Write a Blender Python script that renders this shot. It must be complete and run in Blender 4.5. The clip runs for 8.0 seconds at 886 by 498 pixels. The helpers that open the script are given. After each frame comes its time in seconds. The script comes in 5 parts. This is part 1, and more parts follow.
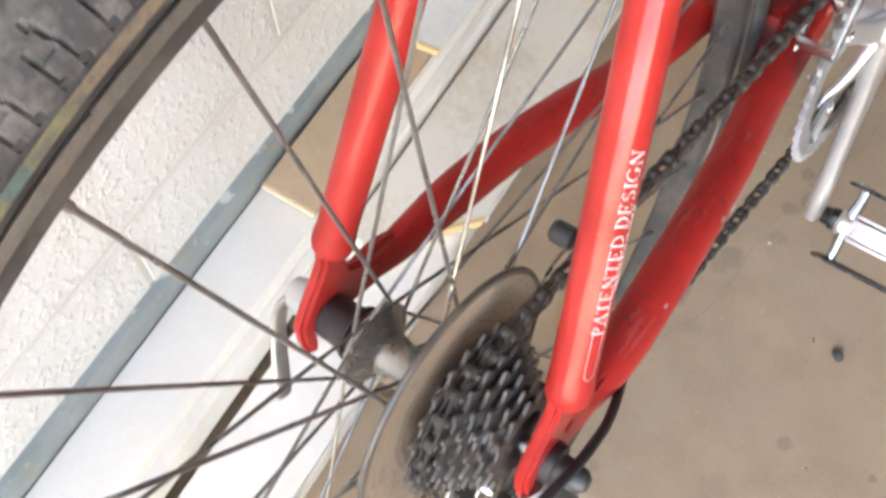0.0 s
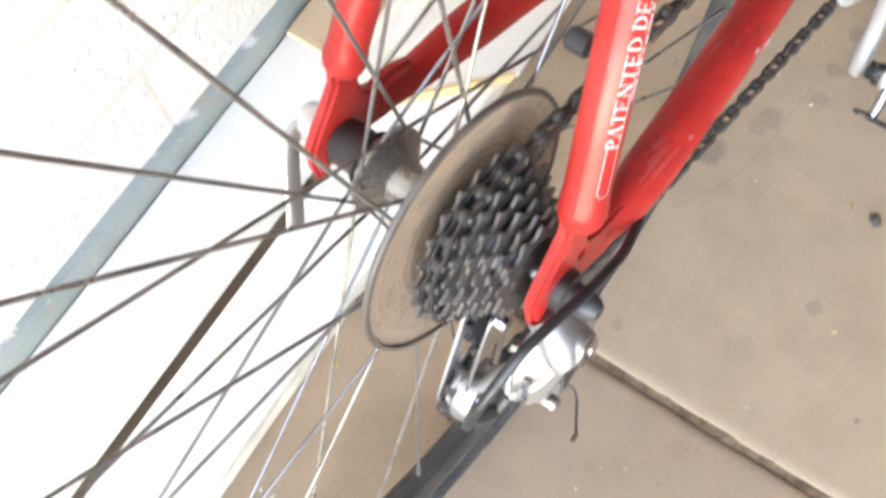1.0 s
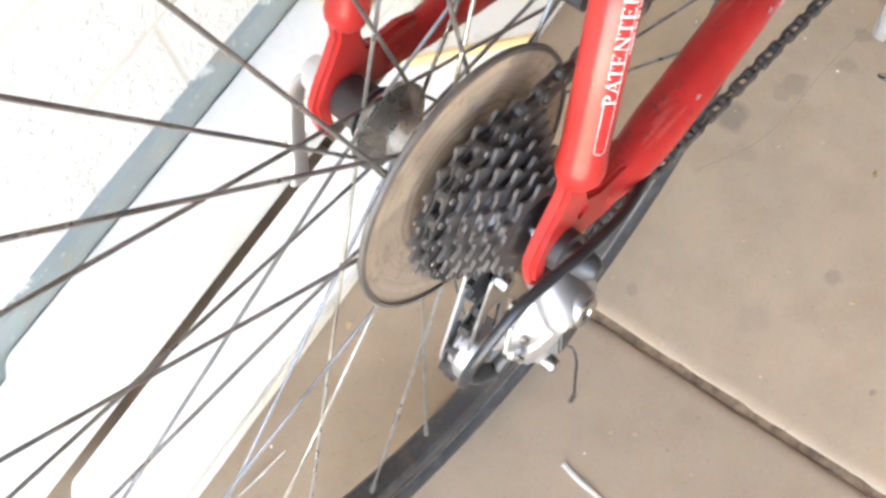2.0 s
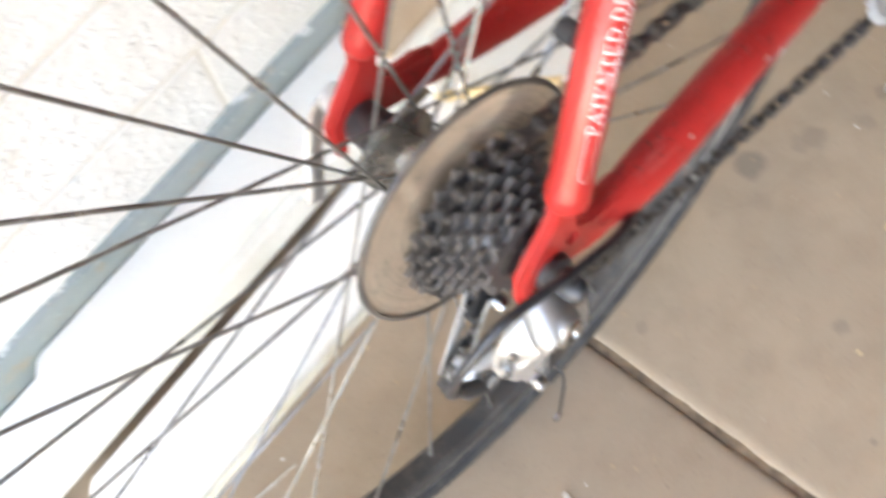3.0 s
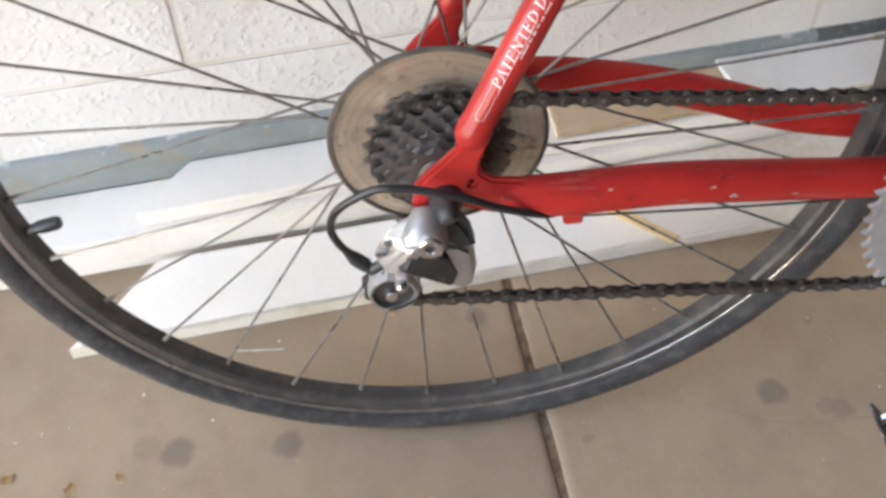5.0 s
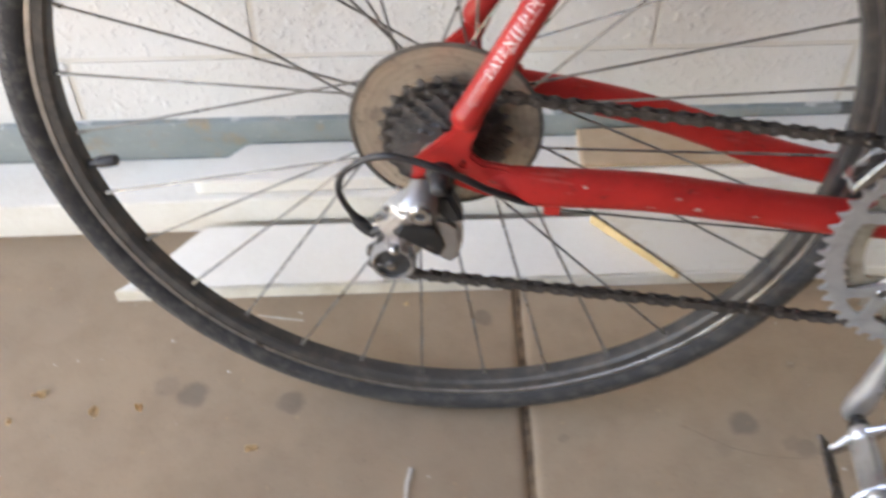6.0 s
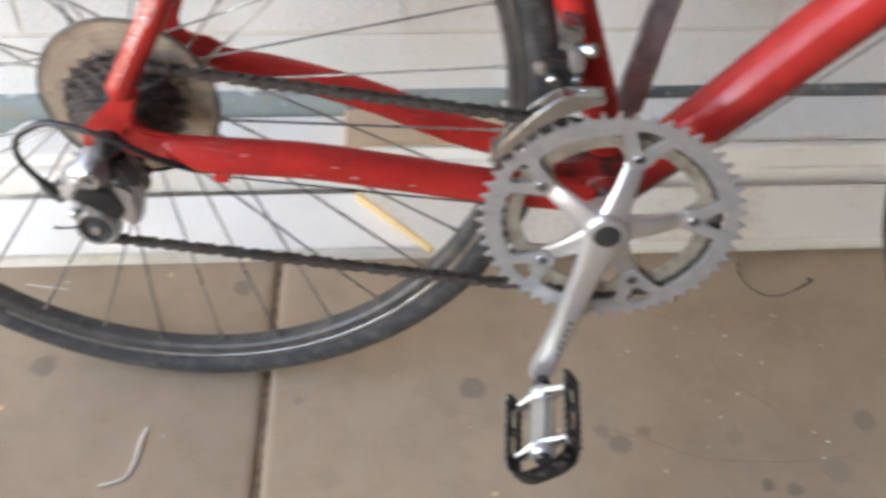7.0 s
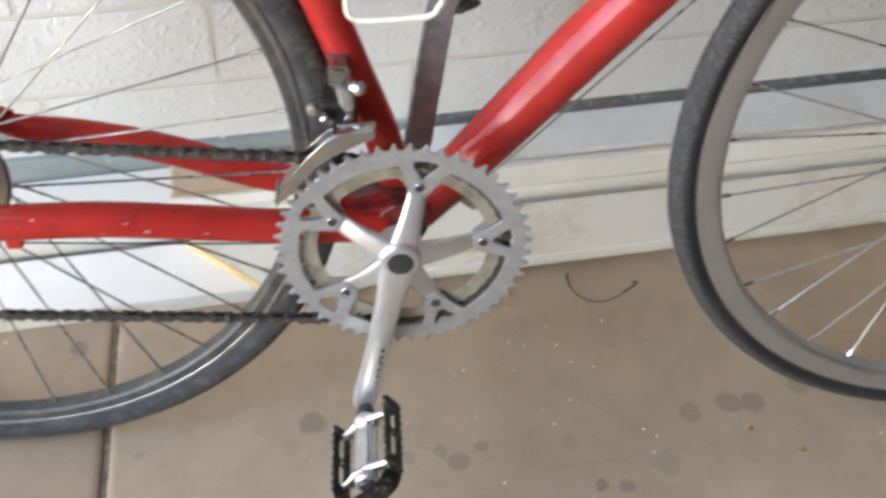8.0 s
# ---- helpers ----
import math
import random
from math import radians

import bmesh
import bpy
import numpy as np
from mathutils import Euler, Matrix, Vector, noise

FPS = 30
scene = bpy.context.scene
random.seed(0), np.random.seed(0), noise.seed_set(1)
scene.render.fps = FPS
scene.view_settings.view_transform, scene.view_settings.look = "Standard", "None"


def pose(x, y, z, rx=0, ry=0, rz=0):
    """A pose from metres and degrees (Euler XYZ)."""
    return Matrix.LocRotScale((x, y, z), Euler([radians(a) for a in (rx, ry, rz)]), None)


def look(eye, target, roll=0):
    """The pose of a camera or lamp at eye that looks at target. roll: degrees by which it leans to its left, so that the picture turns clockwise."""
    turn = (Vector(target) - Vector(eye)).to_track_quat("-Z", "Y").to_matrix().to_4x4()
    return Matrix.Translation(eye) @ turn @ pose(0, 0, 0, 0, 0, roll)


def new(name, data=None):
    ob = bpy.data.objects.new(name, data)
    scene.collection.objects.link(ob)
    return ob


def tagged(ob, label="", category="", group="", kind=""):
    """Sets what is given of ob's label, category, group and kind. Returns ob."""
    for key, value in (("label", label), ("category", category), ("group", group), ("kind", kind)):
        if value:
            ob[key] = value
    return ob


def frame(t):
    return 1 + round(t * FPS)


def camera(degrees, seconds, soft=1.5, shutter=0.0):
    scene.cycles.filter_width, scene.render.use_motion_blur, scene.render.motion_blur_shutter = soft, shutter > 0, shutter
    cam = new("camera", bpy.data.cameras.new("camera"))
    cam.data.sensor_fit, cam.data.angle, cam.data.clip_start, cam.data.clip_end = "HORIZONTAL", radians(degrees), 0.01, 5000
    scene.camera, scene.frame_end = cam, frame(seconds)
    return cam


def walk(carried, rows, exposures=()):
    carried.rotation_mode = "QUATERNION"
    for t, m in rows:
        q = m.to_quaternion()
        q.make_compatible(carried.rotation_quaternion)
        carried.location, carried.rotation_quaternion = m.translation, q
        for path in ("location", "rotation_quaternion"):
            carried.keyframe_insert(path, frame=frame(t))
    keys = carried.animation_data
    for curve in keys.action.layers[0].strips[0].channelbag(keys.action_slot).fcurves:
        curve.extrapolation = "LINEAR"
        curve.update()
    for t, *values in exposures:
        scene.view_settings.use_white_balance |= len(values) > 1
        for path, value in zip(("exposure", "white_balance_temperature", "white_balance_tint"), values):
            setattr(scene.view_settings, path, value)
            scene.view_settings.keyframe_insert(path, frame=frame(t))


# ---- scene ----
import itertools
cam = camera(45.04, 8.0, 3.0, 0.5)
# seconds, place, then yaw, pitch and roll in degrees
ROWS = [
    (0, -0.1407, -0.1369, 0.8365, -49.57, -61.65, -3.80),
    (0.5, -0.1484, -0.1497, 0.8275, -47.85, -63.75, -4.70),
    (1, -0.1513, -0.1623, 0.8060, -42.83, -66.92, -8.47),
    (1.5, -0.1465, -0.1720, 0.7977, -38.31, -68.26, -11.75),
    (2.8, -0.1420, -0.2016, 0.8141, -35.85, -66.94, -13.58),
    (3, -0.1421, -0.2120, 0.8188, -32.11, -65.28, -14.14),
    (3.1, -0.1439, -0.2171, 0.8173, -27.71, -63.29, -15.96),
    (3.2, -0.1571, -0.2332, 0.8121, -26.84, -60.97, -14.92),
    (3.3, -0.1648, -0.2381, 0.8065, -25.89, -61.13, -11.30),
    (3.5, -0.1720, -0.2770, 0.8101, -22.26, -58.20, -8.81),
    (3.8, -0.1789, -0.3575, 0.8078, -18.57, -55.99, -6.74),
    (4, -0.1610, -0.3992, 0.8183, -16.92, -53.97, -5.52),
    (4.2, -0.1347, -0.4265, 0.8189, -16.18, -53.29, -3.49),
    (5.3, -0.0026, -0.5356, 0.8418, 0.55, -50.09, -2.96),
    (5.5, 0.0041, -0.5504, 0.8425, 1.59, -49.57, -2.96),
    (5.8, 0.0226, -0.5940, 0.8529, 4.99, -47.44, -2.28),
    (6, 0.0389, -0.6235, 0.8639, 3.80, -47.19, 0.50),
    (6.3, 0.0880, -0.6587, 0.8808, 3.42, -47.49, 2.47),
    (6.5, 0.1324, -0.6592, 0.8772, 3.38, -47.88, 3.36),
    (6.8, 0.2015, -0.6893, 0.8913, 0.94, -46.89, 4.83),
    (7, 0.2717, -0.6619, 0.8908, 1.64, -47.34, 2.60),
    (7.2, 0.3032, -0.6627, 0.8938, 0.16, -46.88, 2.31),
    (7.5, 0.3330, -0.6667, 0.9022, -1.18, -46.65, 1.95),
    (8, 0.3682, -0.6769, 0.9147, -4.59, -45.67, 1.37),
]
# seconds, stops, white point and tint
EXPOSURES = [(0.0, 4.61, 9200, 19), (0.5, 4.83, 9150, 19), (1.0, 4.97, 8900, 17), (1.5, 4.96, 8900, 17), (3.0, 4.76, 8950, 17), (3.5, 4.35, 8950, 18), (4.0, 4.00, 8900, 18), (5.3, 4.22, 9050, 19), (5.5, 4.22, 9050, 19), (6.0, 4.00, 9100, 20), (6.5, 4.24, 9050, 21), (7.0, 4.32, 8700, 18), (7.5, 4.42, 8500, 18), (8.0, 4.52, 8450, 15)]
walk(cam, [(t, pose(x, y, z, 90 + pitch, 0, yaw) @ pose(0, 0, 0, 0, 0, roll)) for t, x, y, z, yaw, pitch, roll in ROWS], EXPOSURES)

# ---------------------------------------------------------------- world and light
WALL_TURN = 6.9
BIKE_LEAN = 4.86
AXLE = 0.3408


def daylight():
    w = bpy.data.worlds.new("daylight")
    scene.world = w
    w.use_nodes = True
    nt = w.node_tree
    sky = nt.nodes.new("ShaderNodeTexSky")
    sky.sky_type, sky.sun_disc = "NISHITA", False
    sky.sun_elevation, sky.sun_rotation = radians(52), radians(20)
    sky.air_density, sky.dust_density = 1.0, 1.6
    back = nt.nodes["Background"]
    nt.links.new(sky.outputs["Color"], back.inputs["Color"])
    back.inputs["Strength"].default_value = 0.15
    lamp = bpy.data.lights.new("sun", "SUN")
    lamp.energy, lamp.angle, lamp.color = 4.0, radians(0.5), (1.0, 0.95, 0.87)
    ob = new("sun", lamp)
    ob.matrix_world = look((1.2, 3.2, 4.6), (0, 0, 0))


daylight()


# ---------------------------------------------------------------- materials
def shader(name):
    m = bpy.data.materials.new(name)
    m.use_nodes = True
    nt = m.node_tree
    return m, nt, nt.nodes["Principled BSDF"]


def noise_node(nt, where, scale, detail=4.0, rough=0.6):
    n = nt.nodes.new("ShaderNodeTexNoise")
    n.inputs["Scale"].default_value = scale
    n.inputs["Detail"].default_value = detail
    n.inputs["Roughness"].default_value = rough
    nt.links.new(where, n.inputs["Vector"])
    return n.outputs["Fac"]


def ramp_node(nt, fac, lo, hi, a=0.0, b=1.0):
    n = nt.nodes.new("ShaderNodeMapRange")
    n.inputs["From Min"].default_value, n.inputs["From Max"].default_value = lo, hi
    n.inputs["To Min"].default_value, n.inputs["To Max"].default_value = a, b
    nt.links.new(fac, n.inputs["Value"])
    return n.outputs["Result"]


def mix_node(nt, fac, a, b):
    n = nt.nodes.new("ShaderNodeMix")
    n.data_type = "RGBA"
    if isinstance(fac, float):
        n.inputs[0].default_value = fac
    else:
        nt.links.new(fac, n.inputs[0])
    for slot, v in ((6, a), (7, b)):
        if isinstance(v, tuple):
            n.inputs[slot].default_value = (*v, 1)
        else:
            nt.links.new(v, n.inputs[slot])
    return n.outputs[2]


def math_node(nt, op, a, b):
    n = nt.nodes.new("ShaderNodeMath")
    n.operation = op
    for slot, v in ((0, a), (1, b)):
        if isinstance(v, (int, float)):
            n.inputs[slot].default_value = v
        else:
            nt.links.new(v, n.inputs[slot])
    return n.outputs[0]


def bump_node(nt, bsdf, height, strength, distance):
    n = nt.nodes.new("ShaderNodeBump")
    n.inputs["Strength"].default_value, n.inputs["Distance"].default_value = strength, distance
    nt.links.new(height, n.inputs["Height"])
    nt.links.new(n.outputs["Normal"], bsdf.inputs["Normal"])


def surface(name, base, worn, rough=0.5, metal=0.0, scale=30.0, lo=0.42, hi=0.68, fine=300.0, relief=0.15, depth=0.0005, coat=0.0, spread=0.12, shine=0.5):
    """Two colours mixed by coarse and fine noise, with uneven gloss and fine relief."""
    m, nt, b = shader(name)
    where = nt.nodes.new("ShaderNodeNewGeometry").outputs["Position"]
    coarse, grain = noise_node(nt, where, scale), noise_node(nt, where, fine, 3.0)
    fac = math_node(nt, "ADD", math_node(nt, "MULTIPLY", coarse, 0.75), math_node(nt, "MULTIPLY", grain, 0.25))
    colour = mix_node(nt, ramp_node(nt, fac, lo, hi), base, worn)
    nt.links.new(colour, b.inputs["Base Color"])
    nt.links.new(ramp_node(nt, coarse, 0.3, 0.7, rough - spread, rough + spread), b.inputs["Roughness"])
    b.inputs["Metallic"].default_value = metal
    b.inputs["Specular IOR Level"].default_value = shine
    b.inputs["Coat Weight"].default_value = coat
    b.inputs["Coat Roughness"].default_value = 0.05
    if relief:
        bump_node(nt, b, grain, relief, depth)
    return m


ALU = surface("brushed_aluminium", (0.65, 0.655, 0.66), (0.54, 0.545, 0.55), 0.36, 0.85, 30, 0.40, 0.80, 700, 0.05, 0.0002, spread=0.06)
SATIN = surface("satin_cast_aluminium", (0.40, 0.395, 0.385), (0.31, 0.30, 0.285), 0.44, 0.88, 40, 0.42, 0.80, 700, 0.05, 0.0002, spread=0.06)
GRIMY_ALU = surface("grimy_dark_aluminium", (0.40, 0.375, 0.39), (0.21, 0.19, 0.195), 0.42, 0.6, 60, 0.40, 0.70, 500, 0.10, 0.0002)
CHROME = surface("polished_steel", (0.50, 0.495, 0.485), (0.34, 0.325, 0.30), 0.20, 0.95, 50, 0.50, 0.80, 600, 0.03, 0.0002, spread=0.06)
BLADE = surface("dark_polished_steel", (0.46, 0.46, 0.465), (0.29, 0.285, 0.28), 0.20, 0.97, 60, 0.45, 0.75, 600, 0.03, 0.0002, spread=0.06)
RING = surface("grey_anodised_aluminium", (0.40, 0.402, 0.40), (0.30, 0.302, 0.30), 0.42, 0.6, 70, 0.40, 0.72, 700, 0.08, 0.0002)
RING_DIRTY = surface("dirty_cream_aluminium", (0.35, 0.315, 0.255), (0.18, 0.15, 0.115), 0.5, 0.4, 60, 0.42, 0.70, 500, 0.10, 0.0003)
RIM_OLD = surface("weathered_dark_rim", (0.055, 0.052, 0.050), (0.125, 0.108, 0.092), 0.48, 0.3, 60, 0.45, 0.72, 300, 0.15, 0.0003, shine=0.35)
RIM_TRACK = surface("worn_brake_track", (0.34, 0.325, 0.31), (0.21, 0.20, 0.185), 0.36, 0.9, 55, 0.42, 0.70, 500, 0.12, 0.0002)
RIM_NEW = surface("satin_rim_aluminium", (0.50, 0.505, 0.51), (0.42, 0.415, 0.40), 0.34, 0.88, 12, 0.35, 0.85, 300, 0.0, 0.0002, spread=0.03)
RUBBER = surface("dusty_black_rubber", (0.034, 0.033, 0.034), (0.098, 0.090, 0.081), 0.80, 0.0, 75, 0.46, 0.70, 420, 0.45, 0.0009, shine=0.2)
BLACK_RUBBER = surface("black_sidewall_rubber", (0.018, 0.018, 0.019), (0.046, 0.043, 0.039), 0.74, 0.0, 40, 0.46, 0.76, 500, 0.3, 0.0006, shine=0.25)
TREAD = surface("worn_grey_tread_rubber", (0.050, 0.047, 0.045), (0.140, 0.128, 0.114), 0.84, 0.0, 60, 0.44, 0.68, 380, 0.28, 0.0007, shine=0.2)
TREAD_FINE = surface("dusty_ribbed_tread_rubber", (0.044, 0.042, 0.042), (0.105, 0.094, 0.083), 0.82, 0.0, 160, 0.46, 0.74, 420, 0.20, 0.0005, shine=0.25)
SPOKE = surface("dull_steel_spoke", (0.27, 0.258, 0.24), (0.13, 0.115, 0.098), 0.34, 0.75, 35, 0.42, 0.66, 500, 0.0)
SPOKE_NEW = surface("bright_steel_spoke", (0.42, 0.40, 0.37), (0.26, 0.24, 0.20), 0.34, 0.8, 35, 0.42, 0.66, 500, 0.0)
HUB = surface("grimy_hub_aluminium", (0.30, 0.29, 0.27), (0.13, 0.12, 0.105), 0.27, 0.85, 60, 0.46, 0.74, 500, 0.10, 0.0003)
COG = surface("oily_brown_steel", (0.120, 0.109, 0.104), (0.195, 0.176, 0.160), 0.40, 0.6, 120, 0.45, 0.72, 700, 0.15, 0.0003)
CHAIN = surface("oiled_chain_steel", (0.056, 0.050, 0.047), (0.125, 0.112, 0.101), 0.40, 0.7, 150, 0.45, 0.72, 800, 0.12, 0.0002)
CHAIN_PIN = surface("worn_chain_pin", (0.115, 0.106, 0.098), (0.06, 0.055, 0.05), 0.42, 0.7, 150, 0.45, 0.72, 800, 0.0)
RED_GRIMY = surface("greasy_red_paint", (0.26, 0.016, 0.014), (0.022, 0.015, 0.013), 0.38, 0.0, 46, 0.42, 0.60, 300, 0.1, 0.0004, 0.3)
BLACK = surface("black_plastic", (0.022, 0.022, 0.023), (0.046, 0.045, 0.044), 0.42, 0.0, 80, 0.42, 0.70, 600, 0.10, 0.0002)
HOUSING = surface("black_cable_sleeve", (0.012, 0.012, 0.014), (0.026, 0.026, 0.028), 0.40, 0.0, 60, 0.42, 0.70, 600, 0.05, 0.0002)
DARK_STEEL = surface("dark_pedal_steel", (0.028, 0.028, 0.029), (0.24, 0.225, 0.205), 0.38, 0.7, 95, 0.53, 0.64, 420, 0.15, 0.0004)
CREAM = surface("cream_coated_wire", (0.74, 0.72, 0.62), (0.60, 0.57, 0.47), 0.4, 0.0, 60, 0.42, 0.70, 400, 0.05, 0.0002)
LETTER = surface("white_lettering", (0.76, 0.70, 0.67), (0.60, 0.33, 0.30), 0.4, 0.0, 300, 0.50, 0.70, 900, 0.0)
CHIP = surface("bare_paint_chip", (0.42, 0.35, 0.31), (0.30, 0.13, 0.11), 0.5, 0.0, 300, 0.42, 0.62, 900, 0.0)
BOARD = surface("white_melamine_board", (0.80, 0.75, 0.665), (0.71, 0.65, 0.555), 0.42, 0.0, 6, 0.45, 0.75, 180, 0.06, 0.0003)
BOARD_DUSTY = surface("dusty_white_board", (0.70, 0.68, 0.63), (0.56, 0.52, 0.45), 0.6, 0.0, 7, 0.42, 0.70, 160, 0.08, 0.0003)
BOARD_STAINED = surface("stained_cream_board", (0.70, 0.635, 0.53), (0.49, 0.345, 0.19), 0.55, 0.0, 6, 0.47, 0.72, 140, 0.08, 0.0003)
PLANK = surface("cream_painted_plank", (0.80, 0.750, 0.660), (0.66, 0.595, 0.49), 0.5, 0.0, 7, 0.46, 0.74, 160, 0.08, 0.0003)
EDGE_CREAM = surface("cream_board_edge", (0.76, 0.71, 0.60), (0.60, 0.53, 0.40), 0.6, 0.0, 20, 0.42, 0.68, 200, 0.15, 0.0004)
EDGE_YELLOW = surface("yellow_raw_board_edge", (0.72, 0.50, 0.25), (0.60, 0.40, 0.18), 0.7, 0.0, 30, 0.42, 0.68, 260, 0.2, 0.0004)
EDGE_TAN_LIT = surface("lit_tan_board_edge", (0.72, 0.54, 0.36), (0.60, 0.43, 0.27), 0.7, 0.0, 30, 0.42, 0.68, 260, 0.2, 0.0004)
TAN = surface("tan_fibreboard", (0.52, 0.37, 0.24), (0.43, 0.295, 0.18), 0.75, 0.0, 14, 0.42, 0.68, 320, 0.15, 0.0003)
LEAF = surface("dry_tan_leaf", (0.58, 0.36, 0.165), (0.72, 0.54, 0.32), 0.75, 0.0, 140, 0.42, 0.66, 600, 0.2, 0.0003)
CRUMB = surface("brown_leaf_crumb", (0.40, 0.25, 0.13), (0.52, 0.37, 0.22), 0.8, 0.0, 140, 0.42, 0.66, 600, 0.2, 0.0003)
LINT = surface("pale_paper_fibre", (0.56, 0.515, 0.44), (0.42, 0.375, 0.305), 0.8, 0.0, 120, 0.42, 0.66, 600, 0.2, 0.0003)
SCUFF = surface("brown_scuff", (0.20, 0.145, 0.10), (0.28, 0.20, 0.137), 0.9, 0.0, 160, 0.42, 0.66, 600, 0.0)
THREAD = surface("dark_grey_thread", (0.045, 0.042, 0.038), (0.09, 0.08, 0.07), 0.8, 0.0, 160, 0.42, 0.66, 600, 0.0)
ROOF = surface("unseen_brown_enclosure", (0.20, 0.175, 0.148), (0.155, 0.134, 0.113), 0.7, 0.0, 3, 0.42, 0.66, 60, 0.1, 0.001)
GUARD_EDGE = surface("grimy_brown_plastic_edge", (0.062, 0.053, 0.045), (0.120, 0.098, 0.076), 0.45, 0.0, 60, 0.42, 0.70, 400, 0.1, 0.0003)
GRAVEL = surface("pale_driveway_concrete", (0.40, 0.37, 0.33), (0.30, 0.27, 0.24), 0.85, 0.0, 2, 0.42, 0.66, 60, 0.2, 0.002)


def red_enamel(name, grime):
    """Scuffed red enamel: dull patches, thin scratches along the tubes and specks of road grime under a clear coat."""
    m, nt, b = shader(name)
    where = nt.nodes.new("ShaderNodeNewGeometry").outputs["Position"]
    long = nt.nodes.new("ShaderNodeVectorMath")
    long.operation = "MULTIPLY"
    long.inputs[1].default_value = (14, 260, 260)
    nt.links.new(where, long.inputs[0])
    patch, speck, line = noise_node(nt, where, 24, 5), noise_node(nt, where, 240, 3, 0.7), noise_node(nt, long.outputs[0], 1.0, 3, 0.6)
    colour = mix_node(nt, ramp_node(nt, patch, 0.42, 0.70), (0.420, 0.0265, 0.0225), (0.320, 0.0190, 0.0165))
    colour = mix_node(nt, ramp_node(nt, math_node(nt, "MULTIPLY", line, ramp_node(nt, patch, 0.40, 0.62, 0.6, 1.0)), 0.58 - 0.06 * grime, 0.67 - 0.06 * grime, 0.0, 0.13 + 0.05 * grime), colour, (0.44, 0.17, 0.14))
    colour = mix_node(nt, ramp_node(nt, math_node(nt, "ADD", speck, math_node(nt, "MULTIPLY", patch, 0.5)), 0.91 - 0.06 * grime, 1.05 - 0.06 * grime, 0.0, 0.75), colour, (0.10, 0.030, 0.024))
    nt.links.new(colour, b.inputs["Base Color"])
    nt.links.new(ramp_node(nt, patch, 0.35, 0.7, 0.36, 0.55), b.inputs["Roughness"])
    b.inputs["Specular IOR Level"].default_value = 0.08
    nt.links.new(ramp_node(nt, math_node(nt, "ADD", math_node(nt, "MULTIPLY", patch, 0.6), math_node(nt, "MULTIPLY", speck, 0.4)), 0.42, 0.62, 0.62 - 0.25 * grime, 0.30 - 0.22 * grime), b.inputs["Coat Weight"])
    nt.links.new(ramp_node(nt, speck, 0.35, 0.7, 0.07, 0.16), b.inputs["Coat Roughness"])
    bump_node(nt, b, math_node(nt, "ADD", speck, line), 0.05, 0.0004)
    return m


RED = red_enamel("red_paint", 0.0)
RED_SCUFFED = red_enamel("scuffed_red_paint", 1.0)


def disc_plastic():
    m, nt, b = shader("yellowed_clear_plastic")
    own = nt.nodes.new("ShaderNodeTexCoord").outputs["Object"]
    flat = nt.nodes.new("ShaderNodeVectorMath")
    flat.operation = "MULTIPLY"
    flat.inputs[1].default_value = (1, 0, 1)
    nt.links.new(own, flat.inputs[0])
    dist = nt.nodes.new("ShaderNodeVectorMath")
    dist.operation = "LENGTH"
    nt.links.new(flat.outputs[0], dist.inputs[0])
    smear, fine = noise_node(nt, own, 42, 5), noise_node(nt, own, 260, 3)
    rings = nt.nodes.new("ShaderNodeTexNoise")
    rings.noise_dimensions = "1D"
    rings.inputs["Scale"].default_value = 1.0
    rings.inputs["Detail"].default_value = 3.0
    nt.links.new(math_node(nt, "ADD", math_node(nt, "MULTIPLY", dist.outputs["Value"], 330.0), math_node(nt, "MULTIPLY", smear, 3.2)), rings.inputs["W"])
    scratch = rings.outputs["Fac"] if "Fac" in rings.outputs else rings.outputs[0]
    colour = mix_node(nt, ramp_node(nt, smear, 0.42, 0.70), (0.44, 0.350, 0.270), (0.26, 0.193, 0.145))
    colour = mix_node(nt, ramp_node(nt, scratch, 0.42, 0.80, 0.0, 0.62), colour, (0.15, 0.110, 0.080))
    rub = noise_node(nt, own, 75, 4, 0.75)
    colour = mix_node(nt, ramp_node(nt, rub, 0.55, 0.68, 0.0, 0.55), colour, (0.085, 0.062, 0.042))
    nt.links.new(mix_node(nt, ramp_node(nt, fine, 0.58, 0.75, 0.0, 0.4), colour, (0.10, 0.075, 0.05)), b.inputs["Base Color"])
    b.inputs["Roughness"].default_value = 0.36
    bump_node(nt, b, scratch, 0.12, 0.0004)
    clear = nt.nodes.new("ShaderNodeBsdfTransparent")
    clear.inputs["Color"].default_value = (0.93, 0.84, 0.73, 1)
    both = nt.nodes.new("ShaderNodeMixShader")
    nt.links.new(ramp_node(nt, smear, 0.35, 0.7, 0.52, 0.26), both.inputs[0])
    nt.links.new(b.outputs[0], both.inputs[1])
    nt.links.new(clear.outputs[0], both.inputs[2])
    nt.links.new(both.outputs[0], nt.nodes["Material Output"].inputs["Surface"])
    return m


DISC = disc_plastic()

